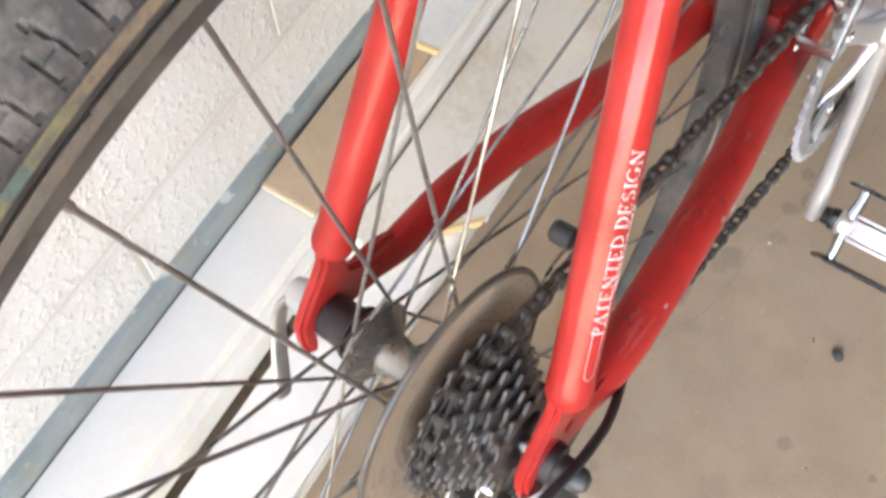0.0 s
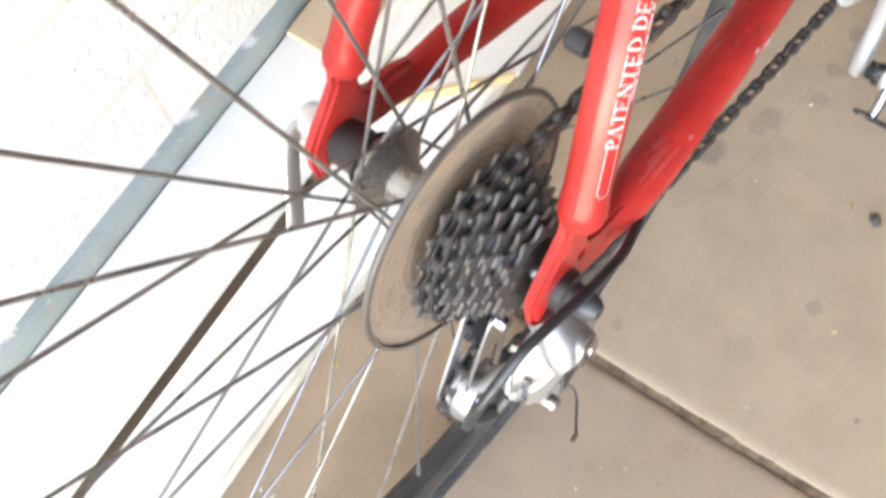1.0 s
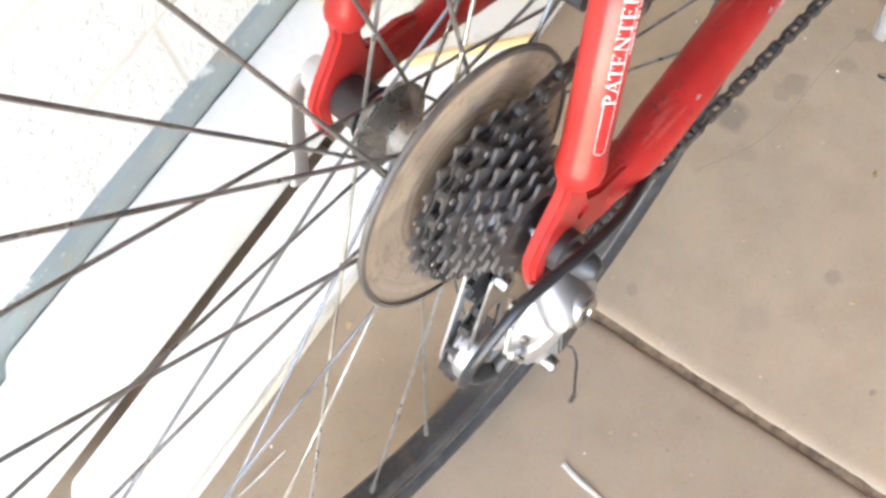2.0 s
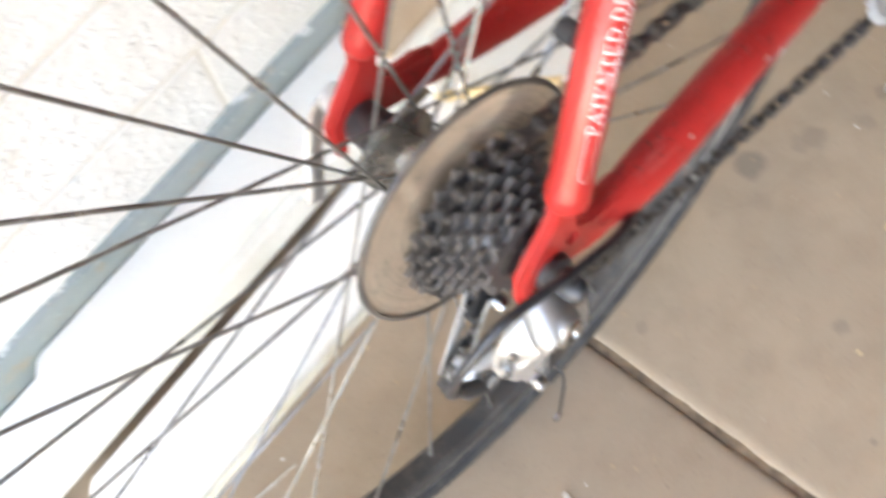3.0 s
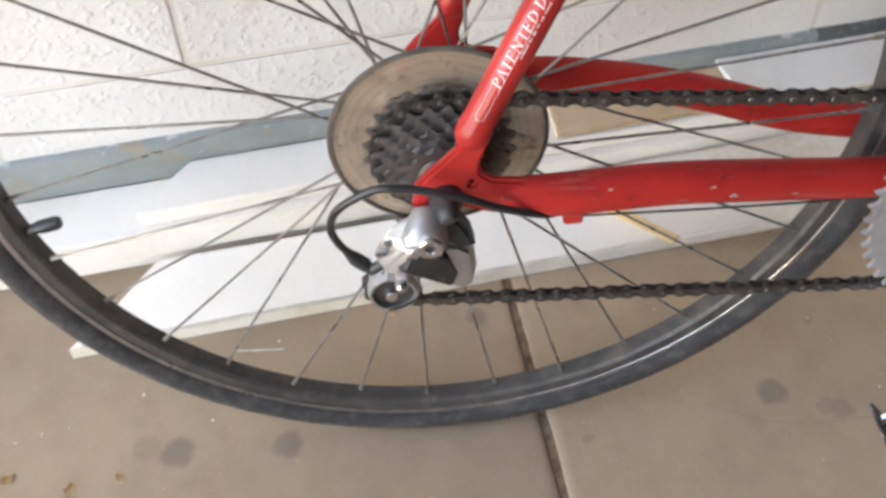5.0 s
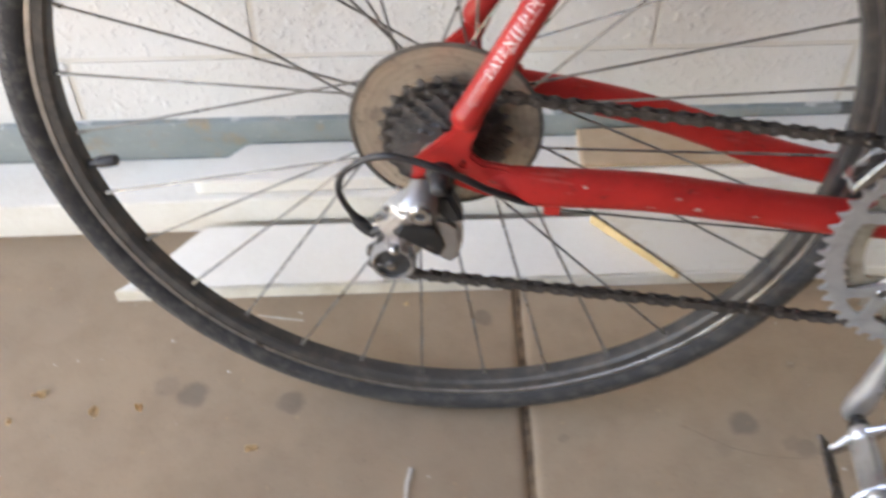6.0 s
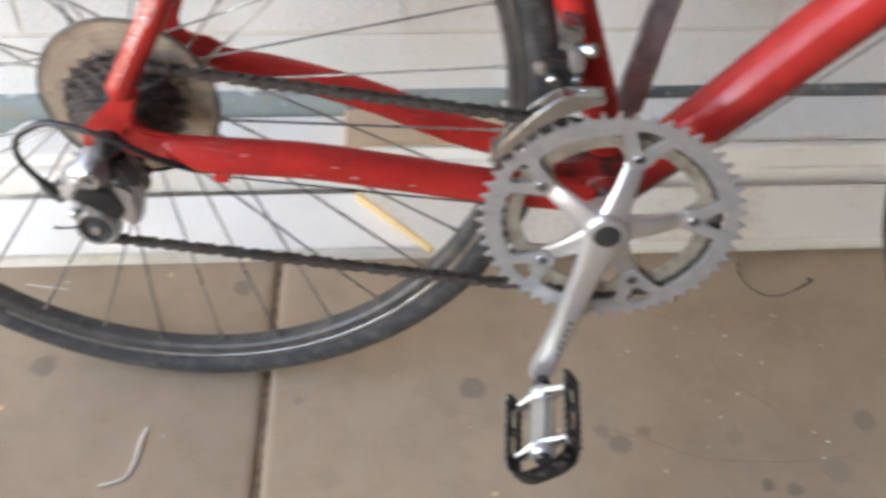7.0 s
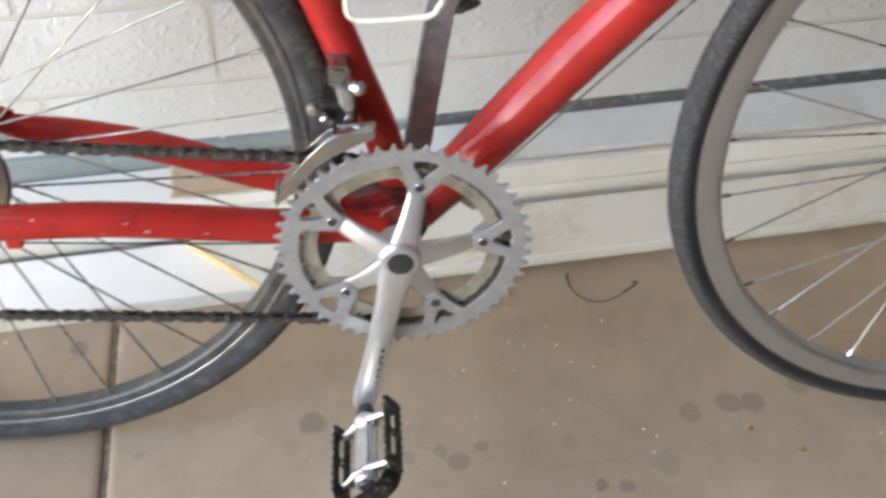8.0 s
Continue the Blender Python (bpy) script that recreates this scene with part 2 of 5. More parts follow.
# oil drips on the floor: x, y, radius, strength
DRIPS = [(-0.244, -0.038, 0.016, 0.62), (-0.271, -0.030, 0.014, 0.30), (-0.146, -0.039, 0.014, 0.55), (0.290, -0.030, 0.015, 0.62),
         (0.388, -0.077, 0.010, 0.32), (0.034, 0.081, 0.011, 0.55), (0.437, -0.084, 0.011, 0.50), (0.419, -0.071, 0.008, 0.40),
         (0.460, -0.067, 0.007, 0.45), (0.550, -0.067, 0.010, 0.22), (0.683, -0.035, 0.013, 0.50), (0.727, -0.026, 0.014, 0.60), (0.752, -0.026, 0.014, 0.60),
         (0.646, -0.097, 0.016, 0.28), (0.806, -0.006, 0.014, 0.40), (0.576, -0.119, 0.007, 0.7), (0.601, -0.121, 0.009, 0.6),
         (0.345, 0.044, 0.006, 0.25), (0.347, -0.055, 0.011, 0.40), (0.332, -0.050, 0.008, 0.28), (0.223, -0.172, 0.0065, 0.42), (0.156, -0.145, 0.013, 0.14),
         (0.1646, -0.2438, 0.003, 0.6), (0.117, -0.0605, 0.005, 0.30), (0.2675, -0.0585, 0.010, 0.14), (0.2385, -0.2416, 0.003, 0.5)]


def concrete():
    m, nt, b = shader("stained_tan_concrete")
    where = nt.nodes.new("ShaderNodeNewGeometry").outputs["Position"]
    broad, mid, grit = noise_node(nt, where, 2.6, 5), noise_node(nt, where, 17, 5, 0.65), noise_node(nt, where, 330, 3)
    colour = mix_node(nt, ramp_node(nt, broad, 0.36, 0.66), (0.392, 0.279, 0.182), (0.312, 0.222, 0.147))
    colour = mix_node(nt, ramp_node(nt, mid, 0.45, 0.72, 0.0, 0.45), colour, (0.248, 0.170, 0.109))
    colour = mix_node(nt, ramp_node(nt, grit, 0.60, 0.74, 0.0, 0.35), colour, (0.42, 0.35, 0.27))
    colour = mix_node(nt, ramp_node(nt, grit, 0.40, 0.27, 0.0, 0.5), colour, (0.16, 0.12, 0.09))
    wobble = noise_node(nt, where, 55, 3)
    flat = nt.nodes.new("ShaderNodeVectorMath")
    flat.operation = "MULTIPLY"
    flat.inputs[1].default_value = (1, 1, 0)
    nt.links.new(where, flat.inputs[0])
    total = None
    for x, y, r, s in DRIPS:
        d = nt.nodes.new("ShaderNodeVectorMath")
        d.operation = "DISTANCE"
        d.inputs[1].default_value = (x, y, 0)
        nt.links.new(flat.outputs[0], d.inputs[0])
        ragged = math_node(nt, "MULTIPLY_ADD", wobble, 0.016)
        ragged.node.inputs[2].default_value = -0.008
        f = ramp_node(nt, math_node(nt, "ADD", d.outputs["Value"], ragged), r * 1.12, r * 0.70, 0.0, s * 0.75)
        total = f if total is None else math_node(nt, "MAXIMUM", total, f)
    colour = mix_node(nt, total, colour, (0.075, 0.068, 0.062))
    nt.links.new(colour, b.inputs["Base Color"])
    nt.links.new(ramp_node(nt, mid, 0.3, 0.7, 0.62, 0.86), b.inputs["Roughness"])
    h = math_node(nt, "ADD", math_node(nt, "MULTIPLY", mid, 0.7), math_node(nt, "MULTIPLY", grit, 0.5))
    bump_node(nt, b, h, 0.35, 0.0012)
    return m


def painted_block():
    m, nt, b = shader("thick_white_masonry_paint")
    where = nt.nodes.new("ShaderNodeNewGeometry").outputs["Position"]
    broad, dirt = noise_node(nt, where, 4, 4), noise_node(nt, where, 36, 5, 0.65)
    soft, peel, dents = noise_node(nt, where, 30, 2, 0.5), noise_node(nt, where, 330, 2, 0.5), noise_node(nt, where, 230, 1.5, 0.4)
    drops = noise_node(nt, where, 115, 2.0, 0.5)
    colour = mix_node(nt, ramp_node(nt, broad, 0.38, 0.68), (0.70, 0.682, 0.645), (0.63, 0.60, 0.545))
    colour = mix_node(nt, ramp_node(nt, dirt, 0.60, 0.78, 0.0, 0.5), colour, (0.47, 0.40, 0.31))
    nt.links.new(colour, b.inputs["Base Color"])
    b.inputs["Roughness"].default_value = 0.62
    h = math_node(nt, "ADD", math_node(nt, "MULTIPLY", soft, 0.55), math_node(nt, "MULTIPLY", peel, 0.07))
    h = math_node(nt, "ADD", h, math_node(nt, "MULTIPLY", ramp_node(nt, dents, 0.26, 0.38), 0.15))
    h = math_node(nt, "ADD", h, math_node(nt, "MULTIPLY", ramp_node(nt, drops, 0.54, 0.72), 0.27))
    bump_node(nt, b, h, 0.62, 0.0050)
    return m


def strip_paint(name, pale, deep, white):
    m, nt, b = shader(name)
    where = nt.nodes.new("ShaderNodeNewGeometry").outputs["Position"]
    broad, spots = noise_node(nt, where, 9, 5), noise_node(nt, where, 22, 4, 0.7)
    flake = noise_node(nt, where, 150, 3)
    colour = mix_node(nt, ramp_node(nt, broad, 0.40, 0.66), deep, pale)
    colour = mix_node(nt, ramp_node(nt, spots, 0.56, 0.70, 0.0, 0.7), colour, (0.33, 0.235, 0.145))
    colour = mix_node(nt, ramp_node(nt, flake, 0.62, 0.72, 0.0, 0.45), colour, (0.46, 0.45, 0.40))
    split = nt.nodes.new("ShaderNodeSeparateXYZ")
    nt.links.new(where, split.inputs[0])
    ragged = math_node(nt, "ADD", split.outputs["Z"], math_node(nt, "MULTIPLY", noise_node(nt, where, 38, 5, 0.7), 0.030))
    colour = mix_node(nt, ramp_node(nt, ragged, 0.1285, 0.1310, 0.0, white), colour, (0.74, 0.72, 0.67))
    nt.links.new(colour, b.inputs["Base Color"])
    b.inputs["Roughness"].default_value = 0.55
    bump_node(nt, b, flake, 0.3, 0.001)
    return m


def mortar():
    m, nt, b = shader("painted_mortar")
    where = nt.nodes.new("ShaderNodeNewGeometry").outputs["Position"]
    broad, grit = noise_node(nt, where, 8, 4), noise_node(nt, where, 260, 3)
    nt.links.new(mix_node(nt, ramp_node(nt, broad, 0.35, 0.65), (0.655, 0.62, 0.56), (0.58, 0.53, 0.445)), b.inputs["Base Color"])
    b.inputs["Roughness"].default_value = 0.75
    bump_node(nt, b, grit, 0.3, 0.001)
    return m


CONCRETE, BLOCK, MORTAR = concrete(), painted_block(), mortar()
STRIP = strip_paint("grey_green_painted_metal", (0.285, 0.305, 0.290), (0.205, 0.238, 0.230), 0.6)
# darker copy of the strip paint, with the shade over the boards painted in
STRIP_SHADED = strip_paint("shaded_strip_metal", (0.125, 0.135, 0.130), (0.078, 0.088, 0.086), 0.2)
GROOVE_DIRT = surface("dirt_in_joint", (0.20, 0.125, 0.070), (0.060, 0.040, 0.026), 0.9, 0.0, 90, 0.42, 0.66, 260, 0.5, 0.002)


# ---------------------------------------------------------------- mesh helpers
def part(name, bm, material, parent=None, label="", sharp=32):
    """Links a bmesh as one mesh object, under a thing or a part if one is given."""
    bmesh.ops.recalc_face_normals(bm, faces=bm.faces)
    me = bpy.data.meshes.new(name)
    bm.to_mesh(me)
    bm.free()
    me.materials.append(material)
    me.shade_smooth()
    me.set_sharp_from_angle(angle=radians(sharp))
    ob = new(name, me)
    ob.parent = parent
    return tagged(ob, label)


def again(ob, m, parent=None):
    """Another object on the same mesh, with the pose m under its parent."""
    o = new(ob.name.split(".")[0], ob.data)
    o.parent = parent or ob.parent
    o.matrix_basis = m
    return o


def sweep(bm, pts, rad, seg=14, ref=(0, 1, 0), closed=False, square=1.0):
    """A round or oval tube along points; rad: one radius, one per point, or pairs (along ref, across); square under 1 flattens its sides."""
    def bulge(v):
        return math.copysign(abs(v) ** square, v)

    pts = [Vector(p) for p in pts]
    n = len(pts)
    if not isinstance(rad, (list, tuple)):
        rad = [rad] * n
    ref, rings = Vector(ref), []
    for i, p in enumerate(pts):
        a = pts[(i - 1) % n] if closed or i else p
        b = pts[(i + 1) % n] if closed or i < n - 1 else p
        t = (b - a).normalized()
        u = (ref - t * ref.dot(t)).normalized()
        v = t.cross(u)
        ra, rb = rad[i] if isinstance(rad[i], (list, tuple)) else (rad[i], rad[i])
        rings.append([bm.verts.new(p + u * ra * bulge(math.cos(k * 2 * math.pi / seg)) + v * rb * bulge(math.sin(k * 2 * math.pi / seg))) for k in range(seg)])
    for i in range(n if closed else n - 1):
        r, s = rings[i], rings[(i + 1) % n]
        for k in range(seg):
            bm.faces.new((r[k], r[(k + 1) % seg], s[(k + 1) % seg], s[k]))
    if not closed:
        bm.faces.new(rings[0][::-1])
        bm.faces.new(rings[-1])
    return bm


def tube(pts, rad, seg=14, ref=(0, 1, 0), closed=False, square=1.0):
    return sweep(bmesh.new(), pts, rad, seg, ref, closed, square)


def lathe(bm, prof, seg=48, centre=(0, 0, 0), closed=False, dent=None, caps=True):
    """A profile of (radius, y) turned about the y axis; dent(i, j) is taken off the radius."""
    c, rings = Vector(centre), []
    for i in range(seg):
        a = i * 2 * math.pi / seg
        ring = []
        for j, (r, y) in enumerate(prof):
            r -= dent(i, j) if dent else 0
            ring.append(bm.verts.new(c + Vector((r * math.cos(a), y, r * math.sin(a)))))
        rings.append(ring)
    m = len(prof)
    for i in range(seg):
        p, q = rings[i], rings[(i + 1) % seg]
        for j in range(m if closed else m - 1):
            bm.faces.new((p[j], p[(j + 1) % m], q[(j + 1) % m], q[j]))
    if caps and not closed:
        for j in (0, m - 1):
            if prof[j][0] > 1e-6:
                bm.faces.new([r[j] for r in rings])
    bmesh.ops.remove_doubles(bm, verts=[v for r in rings for v in r], dist=1e-7)
    return bm


def turned(prof, seg=48, centre=(0, 0, 0), closed=False, dent=None, caps=True):
    return lathe(bmesh.new(), prof, seg, centre, closed, dent, caps)


def plate(bm, outline, y0, y1, holes=(), bevel=0.0):
    """A flat plate in the x-z plane from y0 to y1, with holes through it."""
    edges = []
    for loop in (outline, *holes):
        vs = [bm.verts.new((x, y0, z)) for x, z in loop]
        edges += [bm.edges.new((vs[i], vs[(i + 1) % len(vs)])) for i in range(len(vs))]
    fill = bmesh.ops.triangle_fill(bm, use_beauty=True, edges=edges)
    faces = [g for g in fill["geom"] if isinstance(g, bmesh.types.BMFace)]
    made = bmesh.ops.extrude_face_region(bm, geom=faces)["geom"]
    bmesh.ops.translate(bm, verts=[g for g in made if isinstance(g, bmesh.types.BMVert)], vec=(0, y1 - y0, 0))
    bmesh.ops.recalc_face_normals(bm, faces=bm.faces)
    if bevel:
        rims = [e for e in bm.edges if len(e.link_faces) == 2 and e.calc_face_angle(0) > 0.9 and abs(e.verts[0].co.y - e.verts[1].co.y) < 1e-6]
        bmesh.ops.bevel(bm, geom=rims, offset=bevel, segments=2, affect="EDGES", clamp_overlap=True)
    return bm


def flat_plate(outline, y0, y1, holes=(), bevel=0.0):
    return plate(bmesh.new(), outline, y0, y1, holes, bevel)


def block_mesh(bm, size, m=None, bevel=0.0, steps=2):
    made = bmesh.ops.create_cube(bm, size=1, matrix=(m or Matrix()) @ Matrix.Diagonal((*size, 1)))
    if bevel:
        vs = set(made["verts"])
        bmesh.ops.bevel(bm, geom=[e for e in bm.edges if e.verts[0] in vs], offset=bevel, segments=steps, affect="EDGES", clamp_overlap=True)
    return bm


def block(size, m=None, bevel=0.0, steps=2):
    return block_mesh(bmesh.new(), size, m, bevel, steps)


def slab(outline, z0, z1, bevel=0.0):
    """A board of any outline in the x-y plane, from z0 to z1."""
    bm = bmesh.new()
    low = [bm.verts.new((x, y, z0)) for x, y in outline]
    face = bm.faces.new(low)
    top = bmesh.ops.extrude_face_region(bm, geom=[face])["geom"]
    bmesh.ops.translate(bm, verts=[g for g in top if isinstance(g, bmesh.types.BMVert)], vec=(0, 0, z1 - z0))
    if bevel:
        bmesh.ops.bevel(bm, geom=list(bm.edges), offset=bevel, segments=2, affect="EDGES", clamp_overlap=True)
    return bm


def hull(corners, bevel=0.0):
    """A solid with flat faces over its corners, its edges rounded."""
    bm = bmesh.new()
    made = bmesh.ops.convex_hull(bm, input=[bm.verts.new(c) for c in corners])
    bmesh.ops.delete(bm, geom=[g for g in made["geom_interior"] + made["geom_unused"] if isinstance(g, bmesh.types.BMVert)], context="VERTS")
    bmesh.ops.dissolve_limit(bm, angle_limit=radians(4), verts=bm.verts, edges=bm.edges)
    if bevel:
        bmesh.ops.bevel(bm, geom=list(bm.edges), offset=bevel, segments=3, affect="EDGES", clamp_overlap=True)
    return bm


def circle(cx, cz, r, n=16, start=0.0):
    return [(cx + r * math.cos(start + i * 2 * math.pi / n), cz + r * math.sin(start + i * 2 * math.pi / n)) for i in range(n)]


def curve_points(pts, steps=8):
    """A smooth line through the points."""
    p = [Vector(q) for q in pts]
    p = [2 * p[0] - p[1]] + p + [2 * p[-1] - p[-2]]
    out = []
    for i in range(1, len(p) - 2):
        for k in range(steps):
            t = k / steps
            a, b, c, d = p[i - 1 : i + 3]
            out.append(0.5 * (2 * b + (c - a) * t + (2 * a - 5 * b + 4 * c - d) * t * t + (3 * b - a - 3 * c + d) * t**3))
    return out + [p[-2]]


def thing(name, label, category, group="", m=None):
    ob = tagged(new(name), label, category, group)
    if m:
        ob.matrix_basis = m
    return ob


# ---------------------------------------------------------------- floor, wall, roof
WALL = pose(0, 0, 0, 0, 0, WALL_TURN)
FACE = 0.275


def joint_x(y):
    return 0.0787 - 0.088 * y


def floor_slabs():
    """Two concrete slabs with tooled edges along the control joint between them."""
    base = tagged(part("floor", block((60, 60, 0.2), pose(0, -10, -0.112)), GRAVEL), "pale concrete driveway ground around the carport floor", "floor", kind="structure")
    prof = [(0.0028, -0.009), (0.0031, -0.0040), (0.0042, -0.0022), (0.0066, -0.0011), (0.0100, -0.0004), (0.014, 0.0)]
    for side in (-1, 1):
        bm = bmesh.new()
        rows = []
        ys = [-4.0, -2.0, -1.0] + [-0.6 + 0.02 * i for i in range(51)] + [0.6]
        for y in ys:
            wob = 0.0009 * noise.noise((y * 22, side * 3.1, 0)) + 0.0007 * noise.noise((y * 70, side, 2))
            row = [bm.verts.new((joint_x(y) + side * (d + wob), y, h)) for d, h in prof]
            row.append(bm.verts.new((joint_x(y) + side * 4.2, y, 0.0)))
            row.insert(0, bm.verts.new((joint_x(y) + side * 0.0028, y, -0.02)))
            rows.append(row)
        for a, b in zip(rows, rows[1:]):
            for j in range(len(a) - 1):
                bm.faces.new((a[j], a[j + 1], b[j + 1], b[j]))
        part("floor_slab", bm, CONCRETE, base, "tan stained concrete slab with rounded joint edge", 60)
    bm = bmesh.new()
    rows = []
    for i in range(120):
        y = -0.9 + i * 0.0125
        h = -0.0030 + 0.0012 * noise.noise((y * 60, 0.3, 5))
        rows.append([bm.verts.new((joint_x(y) + d, y, h + e)) for d, e in ((-0.0044, -0.0014), (-0.0012, 0.0), (0.0044, 0.0006))])
    for a, b in zip(rows, rows[1:]):
        for j in range(2):
            bm.faces.new((a[j], a[j + 1], b[j + 1], b[j]))
    part("joint_dirt", bm, GROOVE_DIRT, base, "brown dirt lying in the floor joint")
    return base


def block_wall():
    """Painted concrete blocks in running bond on a mortar core, with a painted metal strip at the foot."""
    wall = part("wall_north", block((9.0, 0.2, 2.5), pose(0.5, FACE + 0.1014, 1.25)), MORTAR)
    wall.matrix_basis = WALL
    tagged(wall, "white painted concrete block wall with shallow mortar joints", "wall", kind="structure")
    long, high, gap = 0.410, 0.1015, 0.0026
    whole, verts, faces = None, [], []
    for row in range(25):
        z0 = 0.192 + (row - 2) * high
        shift = 0.229 if row % 2 == 0 else 0.0355
        for k in range(-8, 11):
            x0 = shift + k * long
            if x0 < -3.6 or x0 > 4.4:
                continue
            place = pose(x0 + long / 2, FACE + 0.030, z0 + high / 2)
            if whole is None:
                whole = part("block", block((long - gap, 0.060, high - gap), None, 0.0019, 2), BLOCK, wall, sharp=70)
                whole.matrix_basis = place
            elif row < 9 and -1.7 < x0 < 2.3:
                again(whole, place)
            else:
                n = len(verts)
                verts += [place @ v.co for v in whole.data.vertices]
                faces += [[n + i for i in p.vertices] for p in whole.data.polygons]
    me = bpy.data.meshes.new("far_blocks")
    me.from_pydata(verts, [], faces)
    me.materials.append(BLOCK)
    far = tagged(new("far_blocks", me), "white painted blocks of the upper wall", kind="stuff")
    far.parent = wall
    return wall


def foot_strip():
    """The low metal strip: an upper rolled ledge and a flat lower face."""
    prof = [(0.0, 0.020), (0.0, 0.080), (-0.0015, 0.083), (-0.0035, 0.0865), (-0.0040, 0.106), (-0.0025, 0.111), (0.004, 0.1125), (0.012, 0.1125), (0.012, 0.020)]
    m = len(prof)
    # the right length takes the darker copy in place of the shade there
    for ends, material, label in (((-3.5, -1.5, -0.5, 0, 0.4495), STRIP, "grey-green painted metal strip along the foot of the wall, rust-spotted"), ((0.4505, 1, 2.5, 4.4), STRIP_SHADED, "painted metal strip along the foot of the wall, shade put into its darker colour")):
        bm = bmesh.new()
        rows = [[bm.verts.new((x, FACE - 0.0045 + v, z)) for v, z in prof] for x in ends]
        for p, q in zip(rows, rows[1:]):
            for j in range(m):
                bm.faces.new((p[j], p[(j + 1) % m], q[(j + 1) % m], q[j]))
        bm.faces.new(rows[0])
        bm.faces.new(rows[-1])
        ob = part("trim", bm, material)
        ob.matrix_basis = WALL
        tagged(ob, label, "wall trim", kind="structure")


def carport():
    """Unseen roof and walls, added to shape daylight; near end open to the sky."""
    def shut(name, size, at, label, category):
        ob = part(name, block(size, pose(*at)), ROOF)
        ob.matrix_basis = WALL
        tagged(ob, label, category, kind="structure")

    shut("ceiling", (5.7, 3.0, 0.12), (1.80, FACE - 1.3, 2.56), "unseen plain ceiling added to block light from overhead", "ceiling")
    shut("unseen_wall_east", (0.15, 2.9, 2.5), (4.6, FACE - 1.45, 1.25), "unseen plain end wall added to close off light", "wall")
    shut("unseen_wall_south", (6.0, 0.15, 2.5), (1.55, FACE - 2.8, 1.25), "unseen plain front wall added to dim light from the front", "wall")


floor_slabs()
block_wall()
foot_strip()
carport()


# ---------------------------------------------------------------- boards lying along the wall
def boards():
    def board(outline, z0, z1, material, label, edge=None, tilt=None):
        ob = part("board", slab(outline, z0, z1, 0.0012), material)
        ob.matrix_basis = WALL @ (tilt or Matrix())
        tagged(ob, label, "board", "white boards by the wall")
        return ob

    def lip(ob, outline, z0, z1, material, label):
        """The raw edge of a board, as a thin facing of its own."""
        return part("edge", slab(outline, z0, z1, 0.0006), material, ob, label)

    # plank against the wall: its front nose stands clear of the floor, its back part rests on it
    nose = [(0.2000, 0.0265), (0.2000, 0.0605), (0.2690, 0.0605), (0.2690, 0.0), (0.2130, 0.0), (0.2130, 0.0265)]
    bm = bmesh.new()
    ends = [[bm.verts.new((x, y, z)) for y, z in nose] for x in (-2.2, 0.4840)]
    for a in range(len(nose)):
        b = (a + 1) % len(nose)
        bm.faces.new((ends[0][a], ends[0][b], ends[1][b], ends[1][a]))
    bm.faces.new(ends[0])
    bm.faces.new(ends[1][::-1])
    bmesh.ops.recalc_face_normals(bm, faces=bm.faces)
    bmesh.ops.bevel(bm, geom=list(bm.edges), offset=0.0012, segments=2, affect="EDGES", clamp_overlap=True)
    ob = part("board", bm, PLANK)
    ob.matrix_basis = WALL
    tagged(ob, "long cream-white rebated plank lying along the wall foot", "board", "white boards by the wall")
    board([(0.4850, 0.2130), (2.4, 0.2130), (2.4, 0.2690), (0.4850, 0.2690)], 0.0, 0.0605, PLANK, "cream-white plank lying behind the mouldings at the wall foot")
    # panel on the plank, cut off at a slant
    board([(-0.244, 0.2095), (0.90, 0.2095), (0.90, 0.2695), (-0.200, 0.2695), (-0.206, 0.2675), (-0.256, 0.2165), (-0.2565, 0.2120), (-0.252, 0.2098)],
          0.0612, 0.0790, BOARD, "white panel with slanted end lying on the plank")
    # front board on the floor, thicker towards its back
    rise = 0.192

    def wedge(ob):
        for v in ob.data.vertices:
            if v.co.z > 0.008:
                v.co.z += rise * max(0.0, v.co.y - 0.1155)

    ob = board([(-0.337, 0.1155), (2.2, 0.1155), (2.2, 0.1875), (-0.2490, 0.1905), (-0.2570, 0.1840), (-0.2920, 0.1503), (-0.3300, 0.1200)],
               0.0, 0.0165, BOARD, "white board with pointed end lying flat on the floor")
    wedge(ob)
    lip(ob, [(-0.3385, 0.1135), (2.2, 0.1135), (2.2, 0.1153), (-0.337, 0.1153)], 0.0005, 0.0160, EDGE_CREAM, "cream raw front edge")
    rng = random.Random(8)
    ragged = [(-0.325 + 0.012 * i, 0.1172 + 0.0028 * noise.noise((i * 0.21, 3, 0)) + 0.0016 * rng.random()) for i in range(150)]
    wedge(lip(ob, [(1.463, 0.1157), (-0.326, 0.1157)] + ragged, 0.0158, 0.0168, EDGE_CREAM, "worn cream band along the front edge"))
    # board on the front board, sloping with it, with a yellow cut end
    tilt = pose(0, 0.1075, 0.0158, 10.87, 0, 0)
    ob = board([(0.2535, 0.0), (2.3, -0.0030), (2.3, 0.0682), (0.5000, 0.0735), (0.4840, 0.0925), (0.1740, 0.0925), (0.1715, 0.0745)], 0.0, 0.0142, BOARD_STAINED, "stained cream board lying on the front board", None, tilt)
    lip(ob, [(0.2482, 0.0), (0.2532, 0.0002), (0.1712, 0.0745), (0.1662, 0.0743)], 0.0, 0.0144, EDGE_YELLOW, "yellow raw cut end")
    lip(ob, [(0.2535, -0.0020), (2.3, -0.0050), (2.3, -0.0033), (0.2535, -0.0003)], 0.0004, 0.0139, BOARD, "white front edge")
